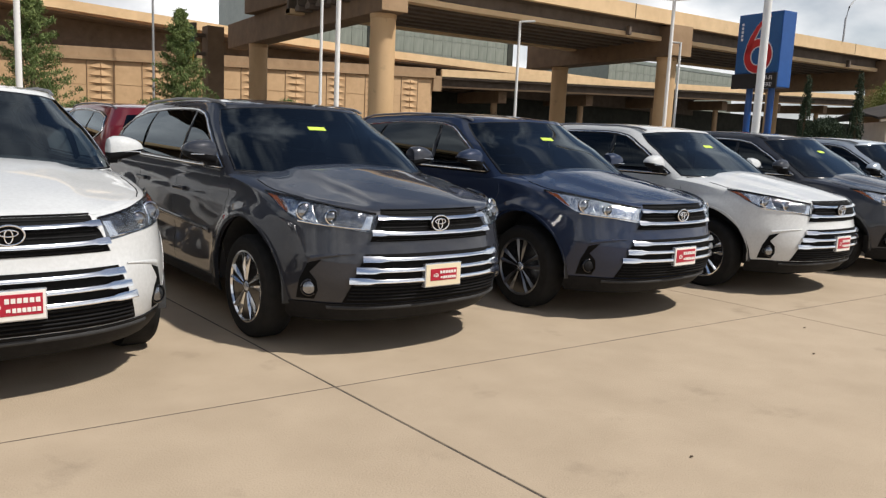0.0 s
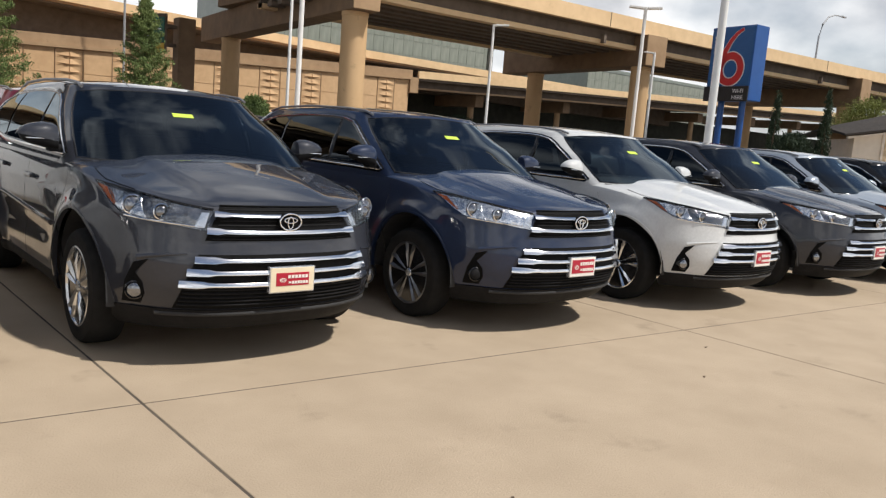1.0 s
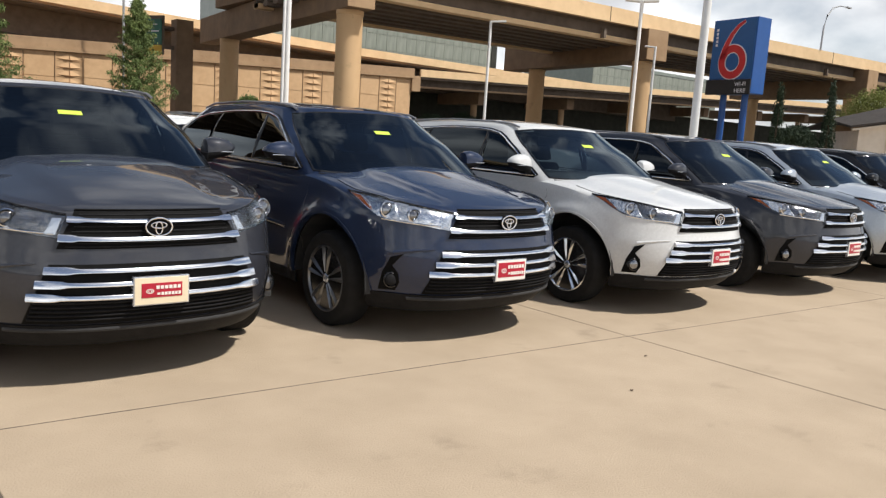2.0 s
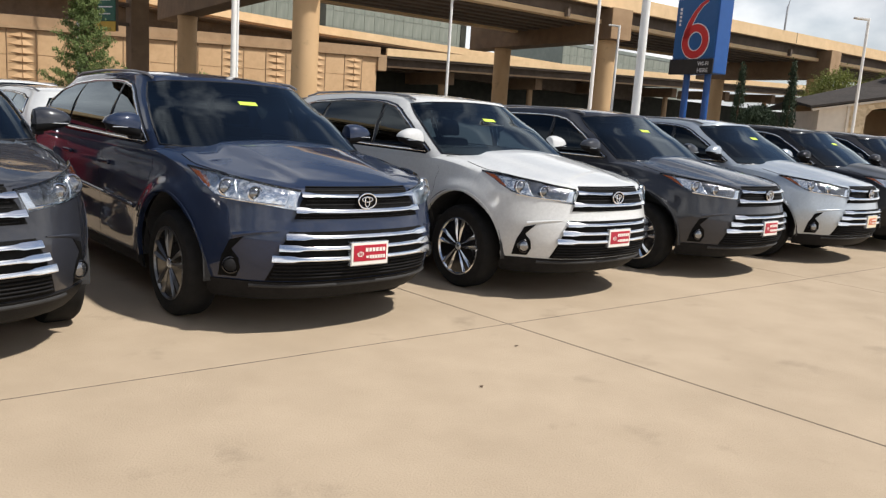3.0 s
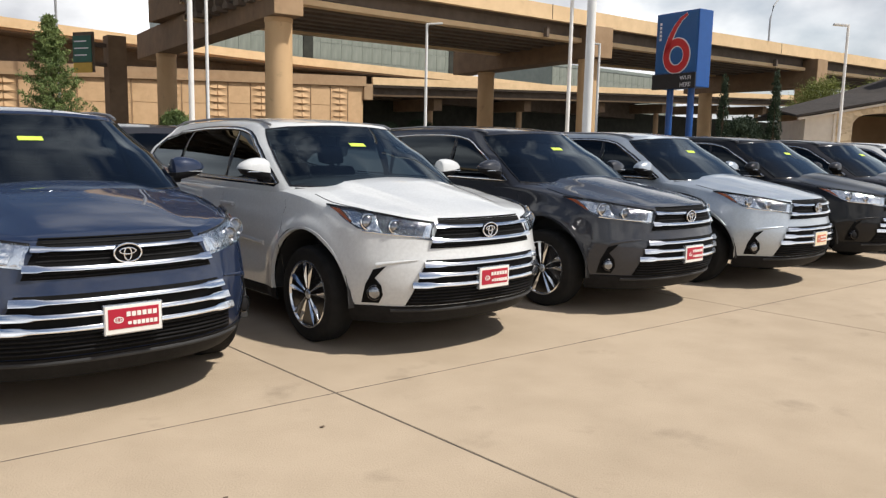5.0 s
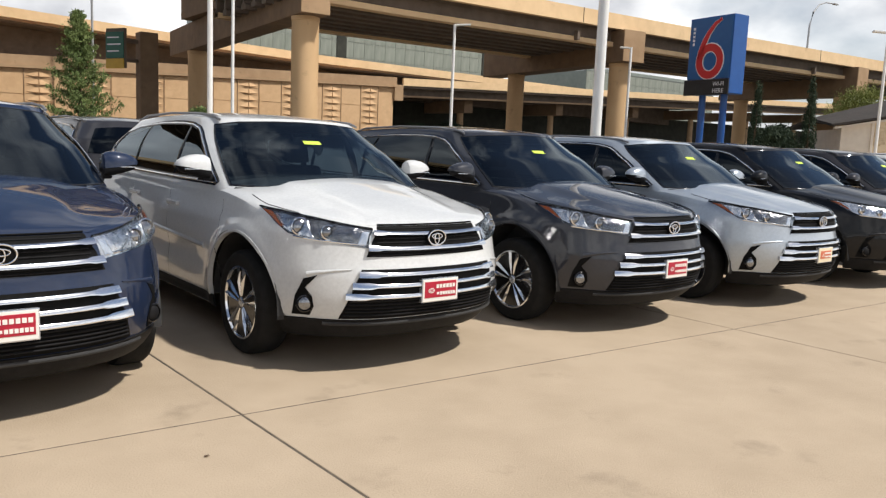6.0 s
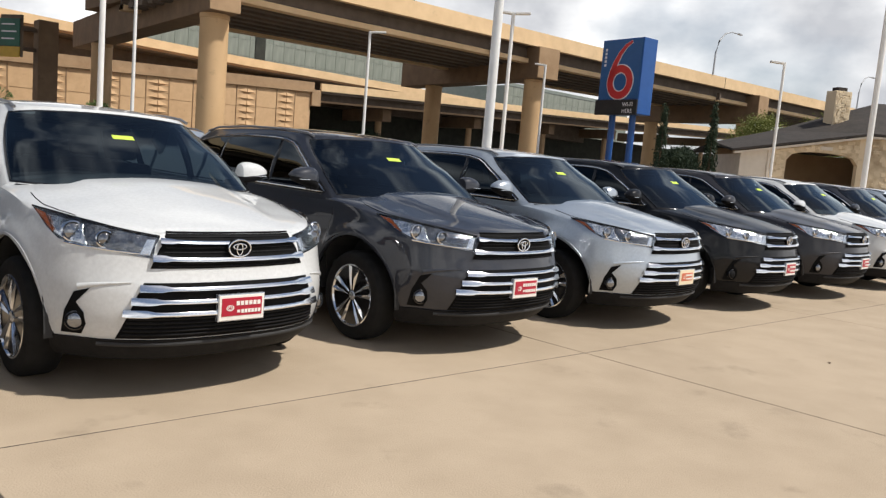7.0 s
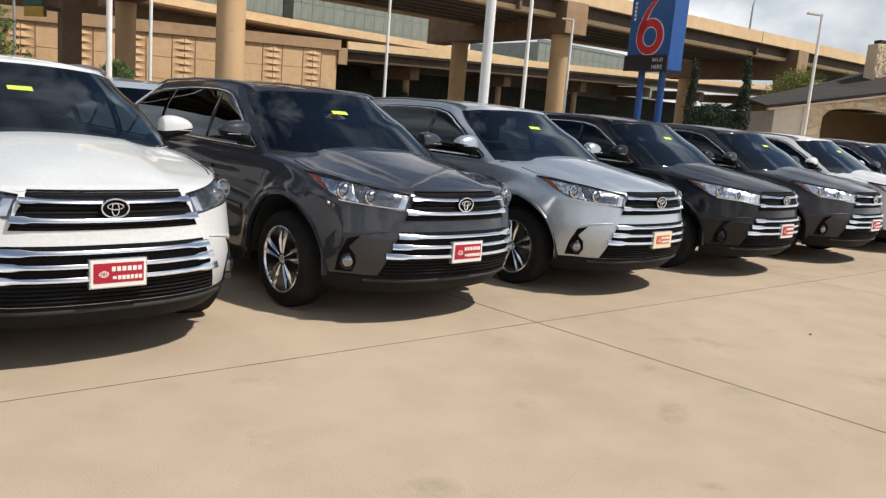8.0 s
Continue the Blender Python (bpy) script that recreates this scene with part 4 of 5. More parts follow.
def hull_bm(wall, low, top, crown, spine, cuts, rows, inner, va, columns):
    """A shell: wall columns all the way round, closed over the top to a spine; cells inside the cuts stay open."""
    bm = bmesh.new()
    cols = []
    for a in columns:
        lo, hi = low(a), top(a)
        col = []
        for j in range(rows + 1):
            v = lo + (hi - lo) * j / rows
            col.append((bm.verts.new(wall(a, v)), a, v))
        e = wall(a, hi)
        s = spine(e)
        for k in range(1, inner + 1):
            f = (k / inner) ** 1.25
            if k == 1:
                f = min(f, 0.03)
            p = e.lerp(s, f)
            col.append((bm.verts.new((p.x, p.y, crown(p.x, p.y))), None, None))
        cols.append(col)
    n = len(cols)
    for i in range(n):
        c0, c1 = cols[i], cols[(i + 1) % n]
        for j in range(len(c0) - 1):
            if va and j < rows:
                mid = (c0[j][1] + c1[j][1]) / 2 if i < n - 1 else 3.0
                if abs(c0[j][1] - c1[j][1]) > 3:
                    mid = 3.0
                v = (c0[j][2] + c0[j + 1][2]) / 2
                if any(inside(cut, mid, v) for cut in cuts):
                    continue
            bm.faces.new((c0[j][0], c1[j][0], c1[j + 1][0], c0[j + 1][0]))
    bmesh.ops.remove_doubles(bm, verts=bm.verts[:], dist=1e-4)
    bmesh.ops.recalc_face_normals(bm, faces=bm.faces[:])
    return bm


def fine_columns():
    half = [i / 30 for i in range(30)] + [1 + i / 64 for i in range(64)] + [2 + i / 20 for i in range(20)]
    extra = []
    for yc in AXLES:
        for d in (-1, 1):
            for o in (0.999, 0.985, 0.95, 0.9):
                y = yc + d * ARCH * o
                if y > TIP(0.5) + BOW:
                    extra.append(side_a(y, 0.5))
                else:
                    k = 1 - (y - TIP(0.5)) / BOW
                    extra.append(2 / math.pi * math.acos(k ** (BOW_N / 2)))
    half = sorted(half + extra)
    return [-a for a in reversed(half) if a > 0] + half + [3.0]


def wheel_parts(car, x, y, side):
    hub = new("wheel")
    hub.parent = car
    hub.location = (x, y, HUB_Z)
    if side > 0:
        hub.rotation_euler = (0, 0, math.pi)
    R = 0.376
    prof = [(0.250, 0.03), (0.260, 0.008), (0.31, -0.004), (0.352, 0.008), (R - 0.006, 0.03), (R, 0.05), (R, 0.19), (R - 0.01, 0.215), (0.31, 0.235), (0.250, 0.22)]
    part("tyre", lathe(prof, 48, "x"), M["rubber"], hub, smooth=True)
    bm = lathe([(0.247, 0.018), (0.258, 0.006), (0.264, 0.012), (0.260, 0.03), (0.236, 0.045), (0.229, 0.20), (0.12, 0.21)], 48, "x")
    part("barrel", bm, M["gloss_black"], hub, smooth=True)
    bm = lathe([(0.222, 0.030), (0.236, 0.004), (0.246, 0.006), (0.247, 0.02)], 48, "x")
    bmesh.ops.delete(bm, geom=[f for f in bm.faces if len(f.verts) > 4], context="FACES")
    # five pairs of tapering spokes round a hub
    for k in range(5):
        for d in (-1, 1):
            a0 = math.tau * k / 5 + d * 0.30 + math.pi / 2
            a1 = math.tau * k / 5 + d * 0.205 + math.pi / 2
            p0 = Vector((0.022, 0.045 * math.cos(a0), 0.045 * math.sin(a0)))
            p1 = Vector((0.012, 0.236 * math.cos(a1), 0.236 * math.sin(a1)))
            t = (p1 - p0).normalized()
            s = t.cross(Vector((1, 0, 0))).normalized()
            v = []
            for p, w in ((p0, 0.016), (p0.lerp(p1, 0.5) + Vector((-0.006, 0, 0)), 0.021), (p1, 0.034)):
                v.append([bm.verts.new(p + w * k2 * s + Vector((o, 0, 0))) for k2, o in ((1.0, 0.045), (0.85, 0.012), (0.15 * d, -0.010), (-0.85, 0.012), (-1.0, 0.045))])
            for q0, q1 in zip(v, v[1:]):
                for j in range(4):
                    bm.faces.new((q0[j], q1[j], q1[j + 1], q0[j + 1]))
    bmesh.ops.recalc_face_normals(bm, faces=bm.faces[:])
    for v in bm.verts:
        v.co.yz = v.co.yz * 1.065
    part("rim", bm, M["alloy"], hub, "five twin-spoke alloy rim")
    part("hub_cap", lathe([(0.0, 0.008), (0.028, 0.010), (0.036, 0.016), (0.05, 0.03), (0.06, 0.06)], 20, "x"), M["bright"], hub, smooth=True)
    part("brake_disc", lathe([(0.155, 0.085), (0.155, 0.10), (0.07, 0.105)], 32, "x"), M["grey_pole"], hub, smooth=True)
    return hub


def shell_bm(stations, s, up):
    """Half-shell lofted from the door outwards: (x, split height, rise, front depth, back depth)."""
    bm = bmesh.new()
    rows = []
    for x, zs, rise, yf, yb in stations:
        ring = []
        for i in range(13):
            a = math.pi * i / 12
            c = math.cos(a)
            y = -yf * abs(c) ** 0.8 if c > 0 else yb * abs(c) ** 0.8
            ring.append(bm.verts.new((s * x, y, zs + up * rise * math.sin(a) ** 0.85)))
        rows.append(ring)
    for a, b in zip(rows, rows[1:]):
        for i in range(12):
            bm.faces.new((a[i], a[i + 1], b[i + 1], b[i]))
        bm.faces.new((a[0], b[0], b[12], a[12]))
    bm.faces.new(rows[0])
    bm.faces.new(rows[-1])
    bmesh.ops.recalc_face_normals(bm, faces=bm.faces[:])
    return bm


def mirror_part(car, s):
    y0, z0 = 1.63, 1.300
    cap = [(0.945, -0.022, 0.080, 0.050, 0.060), (0.952, -0.022, 0.103, 0.072, 0.066), (0.985, -0.018, 0.116, 0.088, 0.070), (1.04, -0.011, 0.112, 0.094, 0.070), (1.10, -0.002, 0.094, 0.090, 0.068), (1.15, 0.006, 0.068, 0.078, 0.062), (1.18, 0.010, 0.044, 0.060, 0.055), (1.196, 0.012, 0.018, 0.032, 0.044), (1.200, 0.012, 0.006, 0.012, 0.036)]
    base = [(x - 0.002 * k, zs - 0.003, 0.052 + 0.016 * (1 - k / 8) - 0.030 * (k / 8) ** 2 - 0.015 * (k > 6), yf * 0.97, yb * 0.97) for k, (x, zs, _, yf, yb) in enumerate(cap)]
    top = shell_bm(cap, s, 1)
    low = shell_bm(base, s, -1)
    for bm in (top, low):
        for v in bm.verts:
            v.co += Vector((-s * 0.01, y0, z0))
    ob = part("mirror", top, M["white"], car, smooth=True)
    part("mirror_base", low, M["plastic"], ob, smooth=True)
    arm = box(min(s * 0.84, s * 1.0), max(s * 0.84, s * 1.0), y0 - 0.045, y0 + 0.06, z0 - 0.10, z0 - 0.05, 0.015)
    part("mirror_arm", arm, M["plastic"], ob)
    strip = box(min(s * 1.04, s * 1.15), max(s * 1.04, s * 1.15), y0 - 0.092, y0 - 0.075, z0 - 0.014, z0 - 0.007, 0.002)
    part("signal_strip", strip, M["bright"], ob)
    return ob


def lamp_part(car, s):
    poly = LAMP if s < 0 else mirrored(LAMP)
    amb = AMBER if s < 0 else mirrored(AMBER)
    lamp = part("headlight", patch(body_wall, poly, 0.004, 20, 8, 0.01), M["housing_dark"], car, "clear headlamp with projector and amber corner", smooth=True)
    part("amber_corner", patch(body_wall, amb, 0.010, 6, 6, 0.012), M["amber"], lamp, smooth=True)
    for a, z, r in ((0.618, 0.974, 0.050), (0.470, 0.948, 0.041)):
        p, n = body_wall(s * a, z), normal_at(body_wall, s * a, z)
        n = (n * 0.35 + Vector((0, -1, 0)) * 0.65).normalized()
        m = Matrix.Translation(p + n * 0.004) @ n.to_track_quat("Z", "Y").to_matrix().to_4x4()
        part("bezel", lathe([(r * 1.22, -0.02), (r * 1.22, 0.008), (r * 1.08, 0.014), (r, 0.006), (r, -0.02)], 28, "z", None, m), M["chrome"], lamp, smooth=True)
        part("projector", lathe([(r * 0.98, -0.004), (r * 0.9, 0.006), (r * 0.6, 0.014), (r * 0.25, 0.018), (0.0005, 0.019)], 24, "z", None, m), M["projector"], lamp, smooth=True)
    # chrome blades inside the lamp
    z0 = lambda a: 0.862 + 0.10 * max(0, abs(a) - 0.28)
    part("lower_blade", ribbon(body_wall, [(s * a, z0(a) + 0.012) for a in (0.29, 0.36, 0.44, 0.52, 0.60, 0.66)], 0.014, 0.010, 0.012), M["chrome"], lamp)
    part("inner_blade", patch(body_wall, (lambda q: q if s < 0 else mirrored(q))([(-0.295, 0.955), (-0.262, 0.955), (-0.285, 0.87), (-0.325, 0.875)]), 0.009, 3, 4, 0.012), M["bright"], lamp)
    part("side_blade", patch(body_wall, (lambda q: q if s < 0 else mirrored(q))([(-0.742, 1.046), (-0.66, 1.036), (-0.56, 1.016), (-0.545, 0.906), (-0.665, 0.932), (-0.715, 0.958)]), 0.007, 8, 4, 0.01), M["housing"], lamp)
    cover = part("lens", patch(body_wall, poly, 0.015, 20, 8, 0.013), M["lens"], lamp, smooth=True)
    cover.visible_shadow = False
    top = poly[:5] if s < 0 else list(reversed(poly))[:5]
    part("lamp_seal", ribbon(body_wall, [(u, v + 0.004) for u, v in top], 0.012, 0.016, 0.02), M["gloss_black"], lamp)
    return lamp


def bar_pts(z, a0, lift=0.0, n=9):
    return [(-a0 + 2 * a0 * i / (n - 1), z + lift * (1 - abs(2 * i / (n - 1) - 1) ** 2)) for i in range(n)]


def flared(narrow, broad, reach):
    """A bar's width along its length: broad at both ends, stepping down to narrow."""
    def w(t):
        k = min(1, max(0, (reach - min(t, 1 - t)) / 0.035))
        return narrow + (broad - narrow) * k
    return w


def grille_parts(car):
    up = part("upper_grille", patch(body_wall, UPPER, 0.003, 24, 8, 0.01), M["grille_black"], car, smooth=True)
    for z in (0.975, 0.915, 0.888, 0.827, 0.807):
        part("mesh_slat", ribbon(body_wall, bar_pts(z, 0.20 + (0.99 - z) * 0.28), 0.008, 0.010, 0.01), M["plastic"], up)
    for z, a0 in ((0.945, 0.236), (0.853, 0.266)):
        part("grille_bar", ribbon(body_wall, bar_pts(z, a0 + 0.008, -0.008), flared(0.026, 0.042, 0.10), 0.038, 0.036, fine=0.03, tilt=0.36), M["chrome"], up, "chrome bar broader at its ends", smooth=True)
    part("hood_edge", ribbon(body_wall, [(a, z + 0.008) for a, z in bar_pts(0.992, 0.216)], 0.010, 0.008, 0.012), M["grille_black"], up)
    # badge: a dark oval with a bright rim and two inner ovals
    bm = bmesh.new()
    rings = [(0.0, 0.0, 0.073, 0.051, 0.0055), (0.0, 0.010, 0.043, 0.017, 0.0042), (0.0, -0.006, 0.019, 0.035, 0.0042)]
    for cx, cz, rx, rz, r in rings:
        m = 36
        loops = []
        for i in range(m):
            t = math.tau * i / m
            c, o = Vector((cx + rx * math.cos(t), 0, cz + rz * math.sin(t))), Vector((math.cos(t), 0, math.sin(t)))
            loops.append([bm.verts.new(c + r * (o * math.cos(k) + Vector((0, -1, 0)) * math.sin(k))) for k in (0, math.pi / 4, math.pi / 2, 3 * math.pi / 4, math.pi)])
        for i in range(m):
            for k in range(4):
                bm.faces.new((loops[i][k], loops[i][k + 1], loops[(i + 1) % m][k + 1], loops[(i + 1) % m][k]))
    bmesh.ops.recalc_face_normals(bm, faces=bm.faces[:])
    for v in bm.verts:
        v.co += Vector((0, -0.046, 0.915))
    disc = lathe([(1, 0.04), (1, 0.0), (0.6, -0.004), (0.001, -0.006)], 36, "y")
    for v in disc.verts:
        v.co = Vector((v.co.x * 0.078, v.co.y - 0.036, v.co.z * 0.056 + 0.915))
    badge = part("badge", disc, M["grille_black"], up, smooth=True)
    part("badge_oval", bm, M["chrome"], up, smooth=True)
    low = part("lower_grille", patch(body_wall, LOWER, 0.003, 28, 10, 0.01), M["grille_black"], car, smooth=True)
    for i, z in enumerate((0.683, 0.612, 0.543)):
        a0 = 0.318 + 0.034 * i
        part("grille_bar", ribbon(body_wall, bar_pts(z, a0 + 0.010, -0.004), flared(0.025, 0.044, 0.13), 0.040, 0.038, fine=0.03, tilt=0.36), M["chrome"], low, "chrome bar broader at its ends", smooth=True)
    for i in range(5):
        z = 0.508 - 0.024 * i
        part("mesh_slat", ribbon(body_wall, bar_pts(z, 0.375 + (0.508 - z) * 0.28), 0.010, 0.014, 0.014), M["plastic"], low)
    chin = [(0.62 - 1.24 * i / 16, 0.378) for i in range(17)] + [(-0.735, 0.372), (-0.730, 0.29)] + [(-0.69 + 1.38 * i / 12, 0.240) for i in range(13)] + [(0.730, 0.29), (0.735, 0.372)]
    part("bumper_chin", patch(body_wall, chin, 0.010, 34, 5, 0.05), M["plastic"], car, "dark grey plastic lower bumper", smooth=True)
    part("chin_lip", ribbon(body_wall, [(-0.5 + i / 16, 0.352) for i in range(17)], 0.03, 0.022, 0.02), M["cabin"], car)


def plate_part(car):
    z, y = 0.563, -0.100
    pl = part("number_plate", box(-0.157, 0.157, y - 0.004, y + 0.03, z - 0.082, z + 0.082, 0.004), M["bright"], car, "dealer plate in a bright frame")
    part("plate_border", box(-0.150, 0.150, y - 0.007, y + 0.0, z - 0.075, z + 0.075, 0.002), M["plate_white"], pl)
    part("plate_panel", box(-0.136, 0.136, y - 0.010, y - 0.004, z - 0.050, z + 0.060, 0.002), M["plate_red"], pl)
    for k in range(6):
        part("plate_bar", box(-0.040 + k * 0.0285, -0.019 + k * 0.0285, y - 0.0125, y - 0.009, z + 0.014, z + 0.040), M["plate_white"], pl)
        part("plate_bar", box(-0.006 + k * 0.0228, 0.0115 + k * 0.0228, y - 0.0125, y - 0.009, z - 0.034, z - 0.011), M["plate_white"], pl)
    part("plate_bar", box(-0.034, -0.014, y - 0.0125, y - 0.009, z - 0.030, z - 0.014), M["plate_white"], pl)
    bm = bmesh.new()
    for rx, rz in ((0.026, 0.018), (0.010, 0.016), (0.018, 0.006)):
        loops = []
        for i in range(20):
            t = math.tau * i / 20
            loops.append([bm.verts.new((-0.082 + k * math.cos(t) * rx, y - 0.0125, z + k * math.sin(t) * rz)) for k in (1.0, 0.78)])
        for i in range(20):
            bm.faces.new((loops[i][0], loops[i][1], loops[(i + 1) % 20][1], loops[(i + 1) % 20][0]))
    part("plate_oval", bm, M["plate_white"], pl)
    return pl


def seat_bm(x, y, w=0.50):
    bm = box(x - w / 2, x + w / 2, y, y + 0.5, 0.72, 0.88, 0.05)
    for x0, x1, z0, z1 in ((x - w / 2, x + w / 2, 0.85, 1.30), (x - 0.13, x + 0.13, 1.32, 1.50)):
        b2 = box(x0, x1, y + 0.42, y + 0.54, z0, z1, 0.045, pose(0, 0, 0))
        me = bpy.data.meshes.new("seat_piece")
        for v in b2.verts:
            v.co.y += (v.co.z - 0.85) * 0.28
        b2.to_mesh(me)
        bm.from_mesh(me)
        b2.free()
        bpy.data.meshes.remove(me)
    return bm


def build_suv():
    car = new("suv")
    cols = fine_columns()
    body = part("body", hull_bm(body_wall, body_low, body_top, hood_z, lambda e: Vector((0, min(4.3, max(0.5, e.y)), 0)), (), 22, 12, False, cols), M["white"], car, smooth=True)
    ccols = [-a for a in reversed([i / 40 for i in range(1, 120)])] + [i / 40 for i in range(0, 121)]
    shrink = lambda poly, k: [(cu + (u - cu) * k, cv + (v - cv) * k) for cu, cv in [(sum(p[0] for p in poly) / len(poly), sum(p[1] for p in poly) / len(poly))] for u, v in poly]
    cuts = [WINDSCREEN, DLO, mirrored(DLO)]
    part("cabin_shell", hull_bm(cab_wall, lambda a: -0.02, lambda a: 1.0, roof_z, lambda e: Vector((0, min(3.9, max(2.2, e.y)), 0)), [shrink(c, 0.965) for c in cuts], 28, 8, True, ccols), M["white"], car, smooth=True)
    # glass
    ws = part("windscreen", patch(cab_wall, WINDSCREEN, 0.004, 20, 12, 0.01), M["windscreen"], car, "tinted windscreen reflecting the sky", smooth=True)
    ws.visible_shadow = False
    part("windscreen_seal", ribbon(cab_wall, WINDSCREEN, 0.022, 0.007, 0.012, closed=True), M["gloss_black"], ws)
    for s in (-1, 1):
        f = (lambda q: q) if s > 0 else mirrored
        for nm, poly, mat in (("front_window", FRONT_W, "privacy"), ("rear_window", REAR_W, "privacy"), ("quarter_window", QUARTER_W, "privacy")):
            w = part(nm, patch(cab_wall, f(poly), 0.002, 12, 8, 0.008), M[mat], car, smooth=True)
            w.visible_shadow = False
        for yl, yh in ((2.425, 2.465), (3.445, 3.465)):
            part("door_pillar", ribbon(cab_wall, f([(cab_a(yl, 0.10), 0.10), (cab_a((yl + yh) / 2, 0.5), 0.5), (cab_a(yh, 0.91), 0.91)]), 0.055, 0.004, 0.02), M["gloss_black"], car)
        part("window_seal", ribbon(cab_wall, f(DLO), 0.058, 0.006, 0.012, closed=True), M["gloss_black"], car)
        part("window_trim", ribbon(cab_wall, f(DLO), 0.015, 0.012, 0.016, closed=True), M["chrome"], car, "bright window surround")
        part("mirror_sail", patch(cab_wall, f([(0.90, 0.10), (1.0, 0.10), (0.965, 0.30), (0.935, 0.34)]), 0.008, 4, 4, 0.01), M["plastic"], car)
        lamp_part(car, s)
        fog = part("fog_recess", patch(body_wall, (lambda q: q if s < 0 else mirrored(q))(FOG), 0.004, 10, 10, 0.012), M["grille_black"], car, smooth=True)
        p, n = body_wall(s * 0.612, 0.478), Vector((s * 0.42, -0.9, 0)).normalized()
        m = Matrix.Translation(p + n * 0.004) @ n.to_track_quat("Z", "Y").to_matrix().to_4x4()
        part("fog_bezel", lathe([(0.058, -0.03), (0.058, 0.012), (0.050, 0.018), (0.046, 0.008), (0.046, -0.02)], 28, "z", None, m), M["gloss_black"], fog, smooth=True)
        part("fog_lens", lathe([(0.045, -0.01), (0.044, 0.012), (0.034, 0.020), (0.015, 0.024), (0.0005, 0.025)], 24, "z", None, m), M["projector"], fog, "round chrome fog lamp", smooth=True)
        part("bumper_crease", ribbon(body_wall, [(s * 0.60, 0.675), (s * 0.54, 0.690), (s * 0.45, 0.706), (s * 0.36, 0.716)], lambda t: 0.03 * (1 - t) + 0.006, 0.008, 0.012), M["white"], car, smooth=True)
        mirror_part(car, s)
        part("roof_rail", tube([(s * 0.665, 2.06, 1.680), (s * 0.665, 2.17, 1.710), (s * 0.660, 2.5, 1.733), (s * 0.655, 3.2, 1.741), (s * 0.645, 3.9, 1.716), (s * 0.635, 4.15, 1.67)], 0.012, 8), M["rail"], car, smooth=True)
        for y, z in ((2.28, 0.985), (3.28, 1.005)):
            p = body_wall(s * side_a(y, z), z)
            h = box(-0.012, 0.022, -0.12, 0.12, -0.018, 0.016, 0.010, Matrix.Translation(p + Vector((s * 0.018 - (0.005 if s > 0 else 0.005), 0, 0))))
            part("door_handle", h, M["white"], car)
        for y0, lean in ((1.33, -0.05), (2.42, 0.0), (3.38, 0.04)):
            line = [(s * side_a(y0 + lean * k, z), z) for k, z in ((1, 0.34), (0.5, 0.55), (0, 0.75), (0, 0.95), (0, 1.08))]
            part("door_seam", ribbon(body_wall, line, 0.004, 0.001, 0.004), M["gloss_black"], car)
        part("rocker_trim", ribbon(body_wall, [(s * side_a(y, 0.30), 0.30) for y in (1.42, 1.8, 2.3, 2.8, 3.28)], 0.10, 0.012, 0.02), M["plastic"], car)
        part("side_moulding", ribbon(body_wall, [(s * side_a(y, z), z) for y, z in ((1.62, 0.700), (2.0, 0.716), (2.45, 0.735), (2.9, 0.754), (3.22, 0.768))], 0.040, 0.014, 0.016), M["white"], car)
        part("arch_lip", arch_bm(s, AXLES[0]), M["white"], car, smooth=True)
        part("arch_lip", arch_bm(s, AXLES[1]), M["white"], car, smooth=True)
        for y in AXLES:
            wheel_parts(car, s * HUB_X, y, s)
            x0, x1 = sorted((s * 0.66, s * 0.95))
            bm = lathe([(ARCH + 0.01, x0), (ARCH + 0.01, x1)], 32, "x", None, Matrix.Translation((0, y, HUB_Z)))
            bm.faces.ensure_lookup_table()
            caps = sorted((f for f in bm.faces if len(f.verts) > 4), key=lambda f: s * f.calc_center_median().x)
            bmesh.ops.delete(bm, geom=[caps[-1]], context="FACES")
            bmesh.ops.bisect_plane(bm, geom=bm.verts[:] + bm.edges[:] + bm.faces[:], plane_co=(0, 0, 0.345), plane_no=(0, 0, 1), clear_inner=True)
            part("wheel_well", bm, M["cabin"], car)
        part("tail_light", patch(body_wall, (lambda q: q if s > 0 else mirrored(q))([(2.05, 1.08), (2.5, 1.06), (2.62, 0.93), (2.4, 0.90), (2.1, 0.98)]), 0.01, 8, 5, 0.014), M["tail_red"], car, smooth=True)
        x = s * 0.36
        part("wiper", tube([cab_wall(math.copysign(2 / math.pi * math.asin(min(1, (abs(px) / 0.90) ** 1.35)), px), h) + Vector((0, -0.02, 0.012)) for px, h in ((x - 0.33, 0.035), (x - 0.1, 0.05), (x + 0.12, 0.058), (x + 0.33, 0.062))], 0.008, 6), M["plastic"], car)
    part("cowl", ribbon(cab_wall, [(-0.74 + 1.48 * i / 12, 0.035) for i in range(13)], 0.07, 0.006, 0.02), M["plastic"], car)
    part("hatch_glass", patch(hatch_wall, HATCH_W, 0.006, 12, 6, 0.01), M["privacy"], car, smooth=True)
    part("hood", hood_bm(), M["white"], car, smooth=True)
    for s in (-1, 1):
        part("hood_seam", ribbon(hood_at, [(s * (HOOD_EDGE(y + 0.02) + 0.004), y + 0.035 + 0.015 * y) for y in (0.42, 0.55, 0.70, 0.85, 0.97)], 0.006, 0.004, 0.006), M["grille_black"], car)
    grille_parts(car)
    plate_part(car)
    # inside the cabin
    part("dashboard", box(-0.80, 0.80, 1.30, 1.75, 0.80, 1.15, 0.08), M["cabin"], car, smooth=True)
